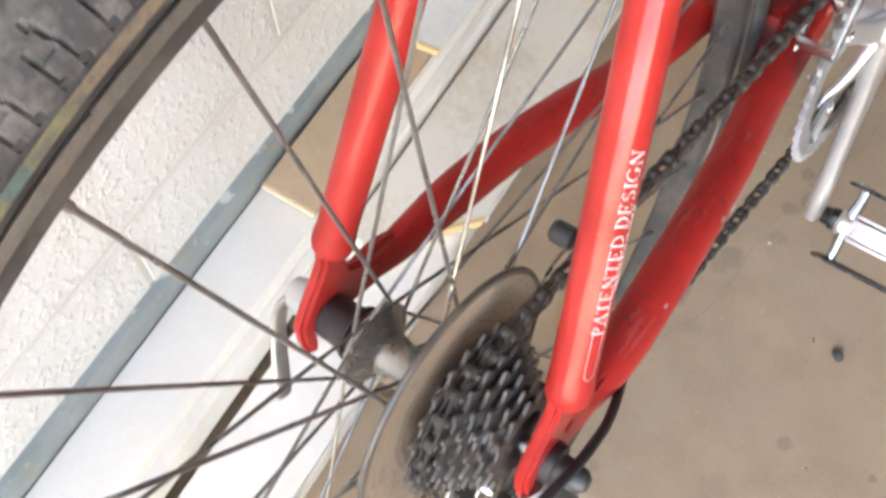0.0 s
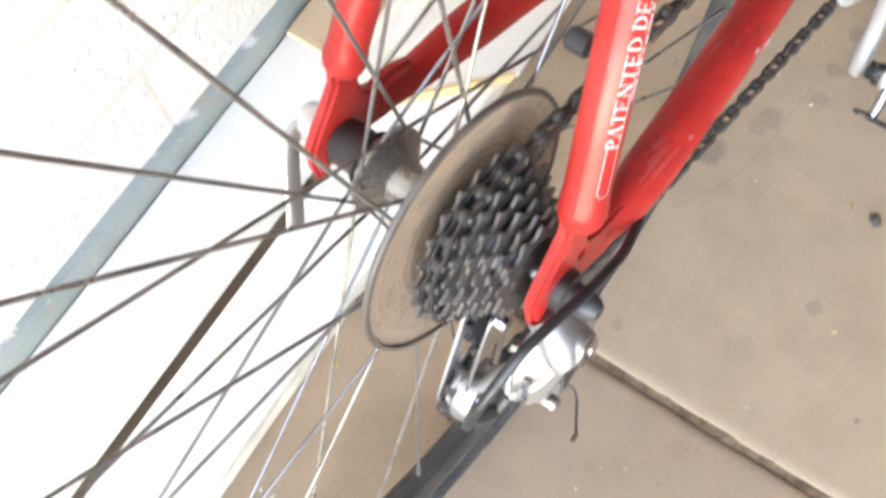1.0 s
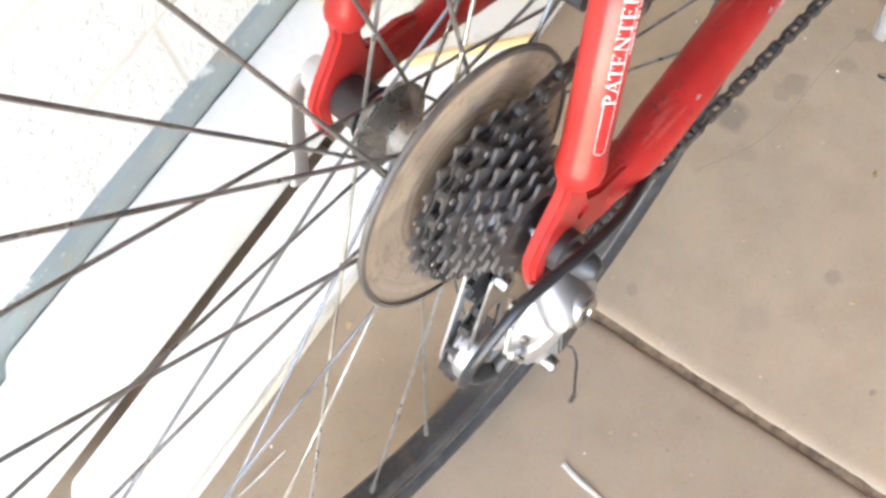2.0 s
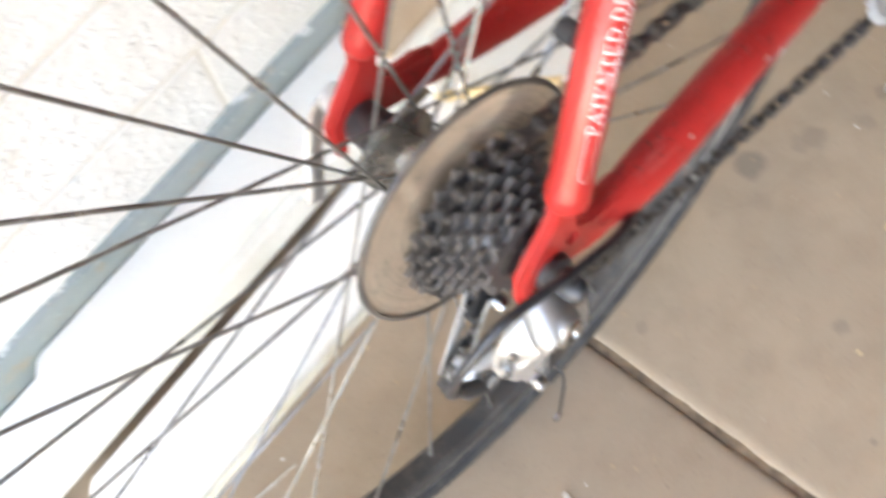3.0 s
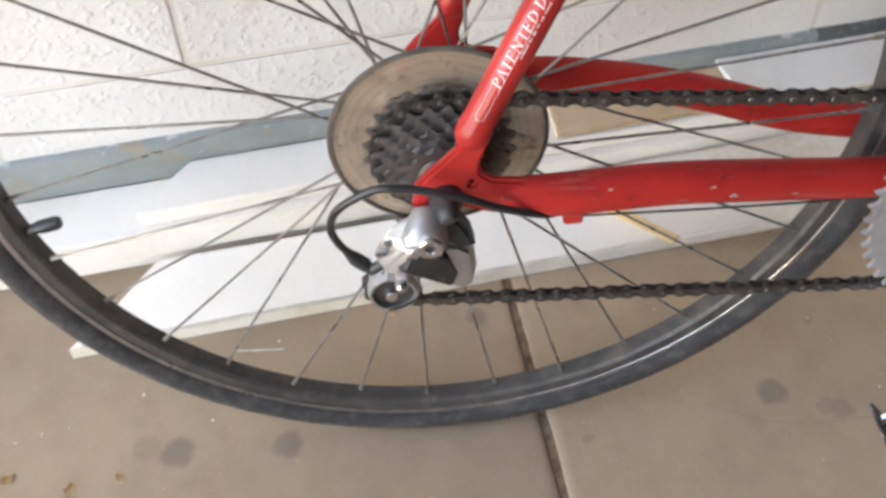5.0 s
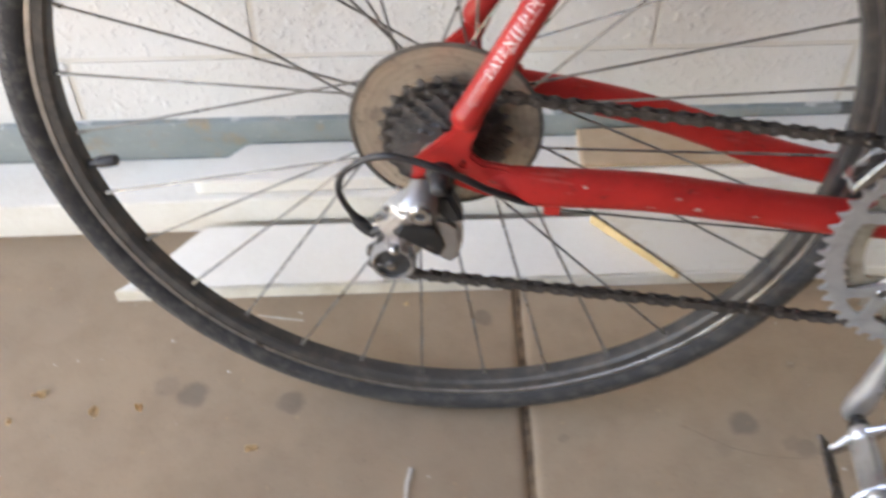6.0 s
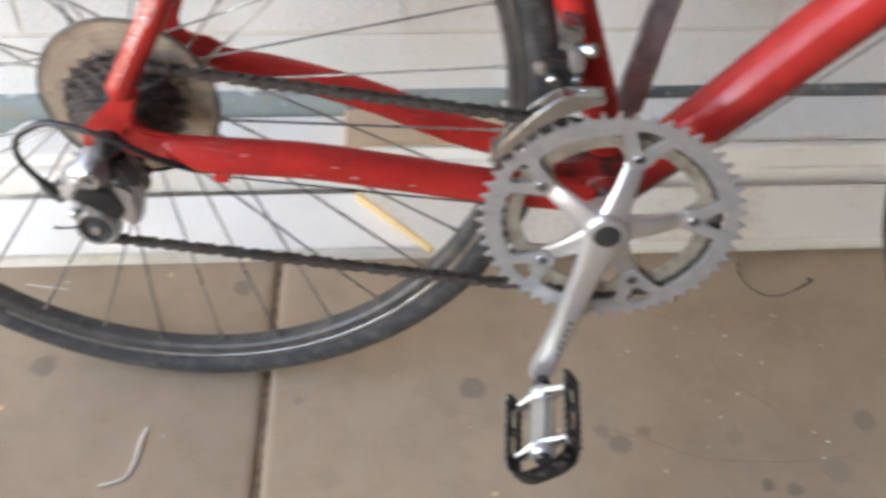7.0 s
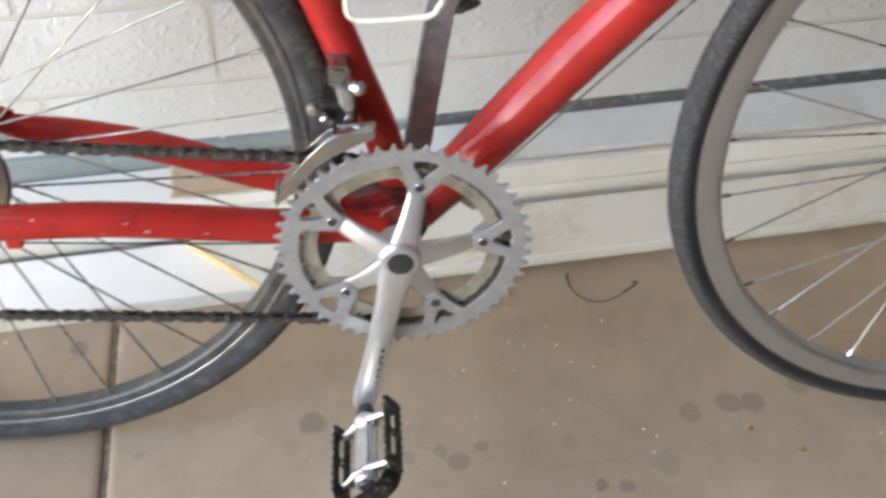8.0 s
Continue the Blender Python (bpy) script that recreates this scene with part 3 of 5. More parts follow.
    # offcut of fibreboard, tilted against the wall
    tilt = pose(0, 0.2130, 0.0800, 8.5, 0, 0)
    ob = board([(0.1605, 0.0), (0.420, 0.0), (0.420, 0.0515), (0.1605, 0.0515)], 0.0, 0.0065, TAN, "tan fibreboard offcut leaning against the wall foot", None, tilt)
    # cut end in a brighter tan, with the light on it painted in
    lip(ob, [(0.1568, 0.0), (0.1603, 0.0), (0.1603, 0.0515), (0.1568, 0.0515)], 0.0003, 0.0062, EDGE_TAN_LIT, "raw cut end, its lit look put into a paler colour")
    # upper board over the offcut
    tilt = pose(0, 0.1930, 0.0815, 6.0, 0, 0)
    ob = board([(0.3480, 0.0120), (2.4, -0.0020), (2.4, 0.0740), (0.3380, 0.0740)], 0.0072, 0.0140, BOARD_DUSTY, "dusty white board on top of the stack by the wall", None, tilt)
    lip(ob, [(0.3440, 0.0120), (0.3478, 0.0120), (0.3445, 0.0325), (0.3407, 0.0325)], 0.0070, 0.0142, EDGE_YELLOW, "yellow raw cut end")
    # white moulding under it, in front of the plank
    board([(0.50, 0.1915), (2.4, 0.1885), (2.4, 0.2085), (0.50, 0.2085)], 0.0, 0.0560, BOARD, "narrow white moulding standing behind the stained board")
    board([(0.49, 0.1925), (2.4, 0.1895), (2.4, 0.2085), (0.49, 0.2085)], 0.0566, 0.0872, BOARD, "narrow white moulding lying on another moulding")


boards()

# ---------------------------------------------------------------- the bicycle
BIKE = pose(0, 0, AXLE, -BIKE_LEAN, 0, 0)
bicycle = thing("bicycle", "red aluminium road bicycle leaning slightly on the concrete floor", "bicycle", "", BIKE)
BB = Vector((0.3849, 0, -0.0552))
SEAT_TOP = Vector((0.202, 0, 0.490))
HEAD_LOW, HEAD_TOP = Vector((0.845, 0, 0.405)), Vector((0.808, 0, 0.525))
FRONT = Vector((0.9515, -0.003, -0.001))


# lower and upper end of each seat stay, by side
STAY = {-1: (Vector((0.0165, -0.0738, 0.0480)), Vector((0.2130, -0.0262, 0.4280))), 1: (Vector((0.0165, 0.0633, 0.0480)), Vector((0.2130, 0.0170, 0.4280)))}


def frame_parts():
    fr = part("frame", turned([(0.0205, -0.0345), (0.0215, -0.0335), (0.0215, 0.0335), (0.0205, 0.0345)], 40, BB), RED_GRIMY, bicycle, "red painted aluminium bottom bracket and tubes")
    part("seat_tube", tube([BB + Vector((-0.002, 0, 0.01)), Vector((0.3700, 0, 0.0159)), Vector((0.3305, 0, 0.130)), SEAT_TOP], [0.0152, 0.0152, 0.0150, 0.0150], 32), RED, fr)
    d = Vector((math.cos(radians(50)), 0, math.sin(radians(50))))
    a = Vector((0.4000, 0, -0.0630))
    part("down_tube", tube([a, a + d * 0.05, a + d * 0.11, a + d * 0.20 + Vector((-0.0008, 0, 0.0007)), Vector((0.834, 0, 0.438))], [0.0195, 0.0203, 0.0220, 0.0237, 0.0240], 40), RED, fr)
    part("top_tube", tube([SEAT_TOP + Vector((0, 0, -0.02)), HEAD_TOP + Vector((0, 0, -0.02))], 0.0155, 28), RED, fr)
    part("head_tube", tube([HEAD_LOW, HEAD_TOP], 0.0185, 28), RED, fr)
    for s in (-1, 1):
        # stays: flattened ends that run into forged dropouts
        pts = curve_points([(0.030, 0.0668, -0.0045), (0.060, 0.0668, -0.0140), (0.10, 0.065, -0.0205), (0.15, 0.060, -0.0275), (0.20, 0.052, -0.0370), (0.27, 0.041, -0.0550), (0.372, 0.029, -0.0660)] if s > 0 else [(0.034, s * 0.0690, -0.0055), (0.048, s * 0.0688, -0.0080), (0.0725, s * 0.0672, -0.0120), (0.146, s * 0.0610, -0.0165), (0.215, s * 0.0515, -0.0300), (0.290, s * 0.0385, -0.0475), (0.372, s * 0.0280, -0.0590)], 6)
        n = len(pts) - 1
        rad = [(0.0056 + 0.0069 * min(1, i / 13) + 0.001 * i / n, (0.0118 if s < 0 else 0.0100) + (0.0039 if s < 0 else 0.0042) * min(1, i / 11) - 0.0012 * i / n) for i in range(n + 1)]
        part("chain_stay", tube(pts, rad, 28), RED_SCUFFED, fr)
        low, high = STAY[s]
        w = (high - low).normalized()
        part("seat_stay", tube([low - w * 0.0075, low - w * 0.0062, low - w * 0.003, low + w * 0.001, low + w * 0.004, low + w * 0.008, low + w * 0.012, low + w * 0.3, high],
                               [0.0040, 0.0070, 0.0098, 0.0108, 0.0109, 0.0105, 0.0101, 0.0100, 0.0085], 32), RED, fr)
        out = [(-0.0189, 0.0088), (-0.0100, 0.0190), (-0.0020, 0.0265), (0.0070, 0.0360), (0.0100, 0.0500), (0.0200, 0.0530), (0.0290, 0.0450), (0.0245, 0.0330),
               (0.0215, 0.0240), (0.0225, 0.0160), (0.0300, 0.0100), (0.0460, 0.0075), (0.0560, 0.0020), (0.0570, -0.0150), (0.0480, -0.0190), (0.0360, -0.0195),
               (0.0245, -0.0162), (0.0097, -0.0103), (0.0040, -0.0075), (-0.0050, -0.0045), (-0.0103, -0.0035), (-0.0115, -0.0168), (-0.0155, -0.0200), (-0.0195, -0.0165), (-0.0205, -0.0050)]
        part("dropout", flat_plate(out, s * 0.0632 if s > 0 else -0.0664, s * 0.0712 if s > 0 else -0.0742, [circle(0.0166, 0.0097, 0.0019, 10)] if s < 0 else (), 0.0022), RED, fr, sharp=60)
    part("stay_yoke", flat_plate([(0.3300, -0.0330), (0.3500, -0.0330), (0.3720, -0.0290), (0.3950, -0.0300), (0.3950, -0.0760), (0.3500, -0.0760), (0.3300, -0.0740), (0.3240, -0.0560)], -0.0300, 0.0300, (), 0.0080), RED_GRIMY, fr, "greasy red yoke joining the chain stays", 60)
    # swelling where the stay meets the dropout, and the cable stop under it
    bm = bmesh.new()
    bmesh.ops.create_icosphere(bm, subdivisions=3, radius=1, matrix=pose(0.0540, -0.0672, -0.0085) @ Matrix.Diagonal((0.0190, 0.0112, 0.0118, 1)))
    part("stay_bulge", bm, RED, fr)
    part("cable_stop", block((0.0125, 0.0095, 0.0125), pose(0.0812, -0.0672, -0.0295), 0.0012), RED, fr)
    part("stay_boss", turned([(0.0, -0.0035), (0.0035, -0.0035), (0.0052, -0.0025), (0.0052, 0.0060), (0.0042, 0.0075), (0.0, 0.0075)], 20, (0.0515, -0.0500, 0.1080)), BLACK, fr, "dark bolt on the inner side of the stay")
    part("down_tube_cable", tube([(0.400, -0.014, -0.0812), (0.4553, -0.015, -0.0232), (0.5165, -0.015, 0.0424), (0.5950, -0.015, 0.1262), (0.80, -0.015, 0.345)], 0.0009, 8), SPOKE, fr, "thin dark gear cable")
    return fr


def stay_lettering(fr):
    """White lettering wrapped round the outer face of the right seat stay."""
    low, high = STAY[-1]
    w = (high - low).normalized()
    out = Vector((0, -1, 0))
    out = (out - w * out.dot(w)).normalized()
    side = w.cross(out)
    radius = 0.01025

    def wrap(me, along, across):
        for v in me.vertices:
            s, h = along + v.co.x, (across + v.co.y) / radius
            v.co = low + w * s + (out * math.cos(h) - side * math.sin(h)) * (radius + 0.0002 + v.co.z)

    bm = bmesh.new()
    layer = itertools.count()

    def stroke(pts, wide):
        """A flat ribbon along pts with square ends; each lies a hair over the last."""
        z = 0.00002 * (next(layer) % 9)
        rows = []
        for k, (x, y) in enumerate(pts):
            (xa, ya), (xb, yb) = pts[max(0, k - 1)], pts[min(len(pts) - 1, k + 1)]
            n = math.hypot(xb - xa, yb - ya) or 1.0
            w2 = (wide[k] if isinstance(wide, list) else wide) / 2
            dx, dy = -(yb - ya) / n * w2, (xb - xa) / n * w2
            rows.append((bm.verts.new((x + dx, y + dy, z)), bm.verts.new((x - dx, y - dy, z))))
        for a, b in zip(rows, rows[1:]):
            bm.faces.new((a[0], a[1], b[1], b[0]))

    tall, fat, thin = 0.0060, 0.00060, 0.00026

    def line(x, a, b, wide):
        """A stroke inside the letter whose left edge is x; a and b in letter heights."""
        stroke([(x + a[0] * tall, (a[1] - 0.5) * tall), (x + (a[0] + b[0]) / 2 * tall, ((a[1] + b[1]) / 2 - 0.5) * tall), (x + b[0] * tall, (b[1] - 0.5) * tall)], wide)

    def foot(x, cx, cy):
        line(x, (cx - 0.17, cy), (cx + 0.17, cy), thin)

    def bow(x, c, rx, ry, a0, a1, n=9):
        """A curved stroke, fat at its side and thin at its ends."""
        a = [radians(a0 + (a1 - a0) * k / (n - 1)) for k in range(n)]
        stroke([(x + (c[0] + rx * math.cos(t)) * tall, (c[1] - 0.5 + ry * math.sin(t)) * tall) for t in a], [thin + (fat - thin) * abs(math.cos(t)) ** 1.5 for t in a])

    def stem(x, cx):
        line(x, (cx, 0), (cx, 1), fat)
        foot(x, cx, 0.04)
        foot(x, cx, 0.96)

    x = 0.0
    for ch in "PATENTED DESIGN":
        if ch == " ":
            x += 0.30 * tall
            continue
        if ch in "PDEI":
            stem(x, 0.16)
        if ch == "P":
            bow(x, (0.22, 0.72), 0.36, 0.24, 90, -90)
        elif ch == "D":
            bow(x, (0.22, 0.5), 0.52, 0.46, 90, -90)
        elif ch == "E":
            for y, e in ((0.04, 0.68), (0.5, 0.50), (0.96, 0.64)):
                line(x, (0.16, y), (e, y), thin)
                line(x, (e - 0.03, max(0.04, y - 0.14)), (e - 0.03, min(0.96, y + 0.14)), thin)
        elif ch == "A":
            line(x, (0.08, 0.03), (0.40, 1.0), thin)
            line(x, (0.72, 0.03), (0.40, 1.0), fat)
            line(x, (0.20, 0.34), (0.60, 0.34), thin)
            foot(x, 0.08, 0.04)
            foot(x, 0.72, 0.04)
        elif ch == "T":
            line(x, (0.38, 0), (0.38, 0.97), fat)
            foot(x, 0.38, 0.04)
            line(x, (0.02, 0.95), (0.74, 0.95), thin)
            line(x, (0.04, 0.78), (0.04, 0.96), thin)
            line(x, (0.72, 0.78), (0.72, 0.96), thin)
        elif ch == "N":
            line(x, (0.14, 0), (0.14, 0.97), thin)
            line(x, (0.14, 0.97), (0.74, 0.02), fat)
            line(x, (0.74, 0), (0.74, 0.97), thin)
            foot(x, 0.14, 0.04)
            foot(x, 0.74, 0.96)
        elif ch == "S":
            bow(x, (0.32, 0.73), 0.23, 0.23, 30, 270)
            bow(x, (0.32, 0.27), 0.25, 0.23, 90, -150)
        elif ch == "G":
            bow(x, (0.44, 0.5), 0.38, 0.46, 42, 330, 13)
            line(x, (0.72, 0.08), (0.72, 0.46), fat)
            foot(x, 0.72, 0.45)
        x += {"I": 0.40, "P": 0.74, "S": 0.74, "A": 0.84, "D": 0.90, "N": 0.96, "G": 0.96}.get(ch, 0.84) * tall
    for v in bm.verts:
        v.co.x *= 0.087 / x
        v.co.x += 0.12 * v.co.y
    me = bpy.data.meshes.new("lettering")
    bm.to_mesh(me)
    bm.free()
    wrap(me, 0.0385, 0.0052)
    me.materials.append(LETTER)
    ob = new("lettering", me)
    ob.parent = fr
    tagged(ob, "white roman capital letters along the seat stay")
    # the small line under it is too worn to read
    rng = random.Random(4)
    bm, s = bmesh.new(), 0.0
    while s < 0.040:
        n = rng.uniform(0.0007, 0.0016)
        block_mesh(bm, (n, rng.uniform(0.0007, 0.0012), 0.0001), pose(s + n / 2, 0, 0))
        s += n + rng.choice((0.0005, 0.0006, 0.0016))
    me = bpy.data.meshes.new("small_lettering")
    bm.to_mesh(me)
    bm.free()
    wrap(me, 0.0600, 0.0002)
    me.materials.append(LETTER)
    ob = new("small_lettering", me)
    ob.parent = fr
    # a pale rounded outline that runs on as a line under the letters
    bm = bmesh.new()
    for side_of, far in ((1, 0.024), (-1, 0.066)):
        bow_pts = [(0.0026 - 0.0026 * math.cos(radians(a)), side_of * 0.0026 * math.sin(radians(a))) for a in range(0, 91, 15)]
        stroke(bow_pts + [(0.0026 + (far - 0.0026) * k / 12, side_of * 0.0026) for k in range(1, 13)], 0.00024)
    me = bpy.data.meshes.new("decal_outline")
    bm.to_mesh(me)
    bm.free()
    wrap(me, 0.0150, 0.0046)
    me.materials.append(LETTER)
    ob = new("decal_outline", me)
    ob.parent = fr


def paint_chips(fr):
    """Bare chips in the paint of the stays."""
    rng = random.Random(11)
    spots = [(0.1020, -0.0758, -0.0045, 0.0032, 0.0017), (0.1850, -0.0702, -0.0240, 0.0042, 0.0017), (0.1480, -0.0735, -0.0210, 0.0080, 0.0005), (0.1250, -0.0752, -0.0150, 0.0050, 0.0005),
             (0.2280, -0.0632, -0.0330, 0.0060, 0.0007), (0.1700, -0.0715, -0.0140, 0.0045, 0.0005)]
    for x, y, z, a, b in spots:
        outline = [(x + a * (0.28 + 0.5 * rng.random()) * math.cos(k * 0.5236), z + b * (0.3 + 0.7 * rng.random()) * math.sin(k * 0.5236)) for k in range(12)]
        part("paint_chip", flat_plate(outline, y + 0.0002, y + 0.005), CHIP, fr, "bare chip in the red paint")


def wheel_set(name, label, centre, steer, rim_mats, tyre_mats, spoke_mat, first, hub, inner_edge, inner=0.2980, outer=0.3128, c=0.3250, r=0.0147, groove=1.0):
    """A spoked wheel: rim with its tyre, tread, spokes, nipples, valve and hub under it."""
    rim_mat, track_mat = rim_mats
    half = [(inner + 0.0005, 0.0070), (inner + 0.0030, 0.0092), (outer - 0.0028, 0.0104), (outer, 0.0100), (outer, 0.0080), (outer - 0.0048, 0.0072)]
    prof = [(inner, 0.0)] + half + [(x, -y) for x, y in half[::-1]]
    w = part("wheel", turned(prof, 180, (0, 0, 0), True), rim_mat, bicycle, label, 25)
    w.matrix_basis = Matrix.Translation(centre) @ pose(0, 0, 0, 0, 0, steer)
    for s in (-1, 1):
        y = 0.0099 + (inner_edge - 0.3015) * 0.133
        p = [(inner_edge, s * y), (inner_edge + 0.0004, s * (y + 0.0004)), (outer - 0.0008, s * 0.0112), (outer + 0.0006, s * 0.0108), (outer + 0.0006, s * 0.0096), (inner_edge, s * (y - 0.0009))]
        part("brake_track", turned(p, 180, (0, 0, 0), True), track_mat, w, "worn pale brake track")
        if groove < 1:
            lip = [(outer + 0.0002 + 0.0013 * math.cos(radians(a)), s * 0.0108 + 0.0013 * math.sin(radians(a))) for a in range(0, 360, 45)]
            part("rim_lip", turned(lip, 160, (0, 0, 0), True), CHROME, w, "polished lip of the rim")
    side = [(c + r * math.sin(radians(a)), r * math.cos(radians(a))) for a in range(-66, 19, 6)]
    flank = side + [(c + (r - 0.0012) * math.sin(radians(a)), (r - 0.0012) * math.cos(radians(a))) for a in range(18, 163, 12)] + [(x, -y) for x, y in side[::-1]]
    part("tyre", turned(flank, 160, (0, 0, 0), False, None, False), tyre_mats[0], w, "black rubber tyre sidewall", 50)
    tread = [(c + r * math.sin(radians(a)) + (0.0004 if 20 < a < 160 else -0.0006), r * 1.02 * math.cos(radians(a))) for a in range(12, 169, 6)]
    m = len(tread)

    def dent(i, j):
        if groove < 1:
            # fine slanted ribs on both shoulders
            q = min(j, m - 1 - j)
            return 0.0009 if q < 11 and (i + q // 2) % 5 < 2 else 0.0
        for k, q in ((i % 14, j), ((i + 7) % 14, m - 1 - j)):
            if (2 <= q <= 9 and k == 3 + q // 3) or (q == 5 and 6 <= k <= 9) or (3 <= q <= 6 and k == 10):
                return 0.0021
            if q in (1, 2) and k in (3, 4, 9, 10):
                return 0.0024
        return 0.0

    part("tread", turned(tread, 1792, (0, 0, 0), False, dent, False), tyre_mats[1], w, "grooved grey tread", 20)
    # three-cross lacing
    one = nipple = None
    for k in range(32):
        a = radians(first - 11.25 * k)
        s = -1 if k % 2 else 1
        turn = (1 if (k // 2) % 2 else -1) * radians(67.5)
        hy = hub["left"] if s > 0 else hub["right"]
        hr = hub["r"]
        p0 = Vector((hr * math.cos(a + turn), hy, hr * math.sin(a + turn)))
        p1 = Vector(((inner + 0.0015) * math.cos(a), s * 0.0016, (inner + 0.0015) * math.sin(a)))
        v = p1 - p0
        m4 = Matrix.Translation(p0) @ v.to_track_quat("Z", "Y").to_matrix().to_4x4() @ Matrix.Diagonal((1, 1, v.length / 0.29, 1))
        n4 = Matrix.Translation(p1) @ v.to_track_quat("Z", "Y").to_matrix().to_4x4()
        if one is None:
            one = part("spoke", tube([(0, 0, 0), (0, 0, 0.29)], 0.00105, 8, (1, 0, 0)), spoke_mat, w)
            nipple = part("nipple", tube([(0, 0, -0.011), (0, 0, -0.009), (0, 0, 0.0), (0, 0, 0.002)], [0.0012, 0.0018, 0.0018, 0.0022], 8, (1, 0, 0)), CHROME if spoke_mat is SPOKE_NEW else SPOKE, w)
            one.matrix_basis, nipple.matrix_basis = m4, n4
        else:
            again(one, m4)
            again(nipple, n4)
    a = radians(first - 11.25 * 11.5)
    d = Vector((math.cos(a), 0, math.sin(a)))
    part("valve", tube([d * 0.3000, d * 0.2930, d * 0.2905, d * 0.2895, d * 0.2760, d * 0.2735], [0.0040, 0.0040, 0.0040, 0.0050, 0.0050, 0.0038], 16), BLACK, w, "black capped valve")
    part("hub", turned(hub["prof"], 48), hub["mat"], w, "grimy aluminium hub")
    return w


def cog(teeth, tip, root, bore, y, thick):
    out = []
    for i in range(teeth):
        a = i * 2 * math.pi / teeth
        step = 2 * math.pi / teeth
        out += [(r * math.cos(a + step * f), r * math.sin(a + step * f)) for f, r in ((0.0, root), (0.16, root + 0.0003), (0.27, root + 0.0016), (0.34, root + 0.0036), (0.40, tip - 0.0010), (0.45, tip - 0.0006), (0.55, tip - 0.0006), (0.60, tip - 0.0010), (0.66, root + 0.0036), (0.73, root + 0.0016), (0.84, root + 0.0003))]
    return flat_plate(out, y, y + thick, [circle(0, 0, bore, 32)])


def rear_drive(w):
    """Spoke guard, sprockets, axle ends and quick release of the rear wheel."""
    g = turned([(0.0200, -0.0150), (0.0480, -0.0165), (0.0640, -0.0178), (0.0705, -0.0186), (0.0705, -0.0176), (0.0640, -0.0168), (0.0480, -0.0155), (0.0200, -0.0140)], 96, (0, 0, 0), True)
    part("spoke_guard", g, DISC, w, "yellowed translucent plastic spoke guard disc")
    part("guard_rim", turned([(0.0700, -0.0200), (0.0722, -0.0196), (0.0728, -0.0180), (0.0720, -0.0168), (0.0700, -0.0170)], 96, (0, 0, 0), True), GUARD_EDGE, w, "dark rim of the guard")
    y = -0.0265
    for i, (n, step) in enumerate(((24, 0.0), (22, 0.0052), (20, 0.0052), (18, 0.0052), (16, 0.0050), (14, 0.0050), (13, 0.0048))):
        y -= step
        r = n * 0.0127 / (2 * math.pi)
        part("sprocket", cog(n, r + 0.0021, r - 0.0034, max(0.0170, r - 0.0115), y - 0.0009, 0.0018), COG, w, "oily black steel sprocket" if i == 0 else "")
    # dark colour on the body paints in the shade between the sprockets
    part("freewheel_body", turned([(0.0, -0.0600), (0.0130, -0.0600), (0.0155, -0.0590), (0.0215, -0.0545), (0.0290, -0.0400), (0.0370, -0.0285), (0.0370, -0.0240), (0.0, -0.0240)], 40), CHAIN, w, "freewheel body, coloured dark for the shade between the sprockets")
    part("locknut", turned([(0.0, 0.0640), (0.0100, 0.0640), (0.0122, 0.0620), (0.0128, 0.0480), (0.0155, 0.0440), (0.0155, 0.0429), (0.0, 0.0429)], 28), BLACK, w, "black cone locknut")
    part("axle", tube([(0, -0.0760, 0), (0, 0.0760, 0)], 0.0050, 16, (1, 0, 0)), CHROME, w)
    nut = [(0.0, -0.0960), (0.0035, -0.0955), (0.0062, -0.0925), (0.0070, -0.0880), (0.0072, -0.0800), (0.0105, -0.0790), (0.0110, -0.0745), (0.0105, -0.0713), (0.0, -0.0713)]
    part("release_nut", turned(nut, 28), BLACK, w, "dark quick release nut")
    cap = [(0.0, 0.0713), (0.0100, 0.0713), (0.0105, 0.0800), (0.0085, 0.0880), (0.0, 0.0890)]
    part("release_cap", turned(cap, 28), ALU, w)
    pts = curve_points([(-0.002, 0.0840, 0.003), (-0.008, 0.0890, -0.002), (-0.014, 0.0900, -0.012), (-0.023, 0.0870, -0.028), (-0.033, 0.0810, -0.045), (-0.038, 0.0790, -0.054)], 5)
    n = len(pts)
    part("release_lever", tube(pts, [(0.0024, 0.0052 + 0.0018 * i / n) for i in range(n)], 14), SATIN, w, "polished quick release lever")


def tyre_label(w):
    """Faded coloured marks on the tyre wall."""
    for a0, a1, colour in ((96, 99, (0.22, 0.33, 0.27)), (99, 105, (0.38, 0.27, 0.18)), (105, 108, (0.36, 0.32, 0.16)), (108, 109.5, (0.15, 0.30, 0.26)), (109.5, 116, (0.38, 0.34, 0.17)), (116, 117, (0.12, 0.28, 0.22)), (117, 122, (0.45, 0.20, 0.15))):
        bm, rows = bmesh.new(), []
        for i in range(9):
            a = radians(a0 + (a1 - a0) * i / 8)
            row = []
            for t in (-15, -6, 3):
                rr, yy = 0.3250 + 0.0149 * math.sin(radians(t)), -0.0149 * math.cos(radians(t))
                row.append(bm.verts.new((rr * math.cos(a), yy, rr * math.sin(a))))
            rows.append(row)
        for p, q in zip(rows, rows[1:]):
            for j in range(2):
                bm.faces.new((p[j], p[j + 1], q[j + 1], q[j]))
        m = surface("faded_tyre_label", tuple(v * 0.45 for v in colour), tuple(0.05 + v * 0.12 for v in colour), 0.7, 0.0, 220, 0.40, 0.60, 700, 0.2, 0.0004)
        part("tyre_label", bm, m, w, "faded coloured tyre label")


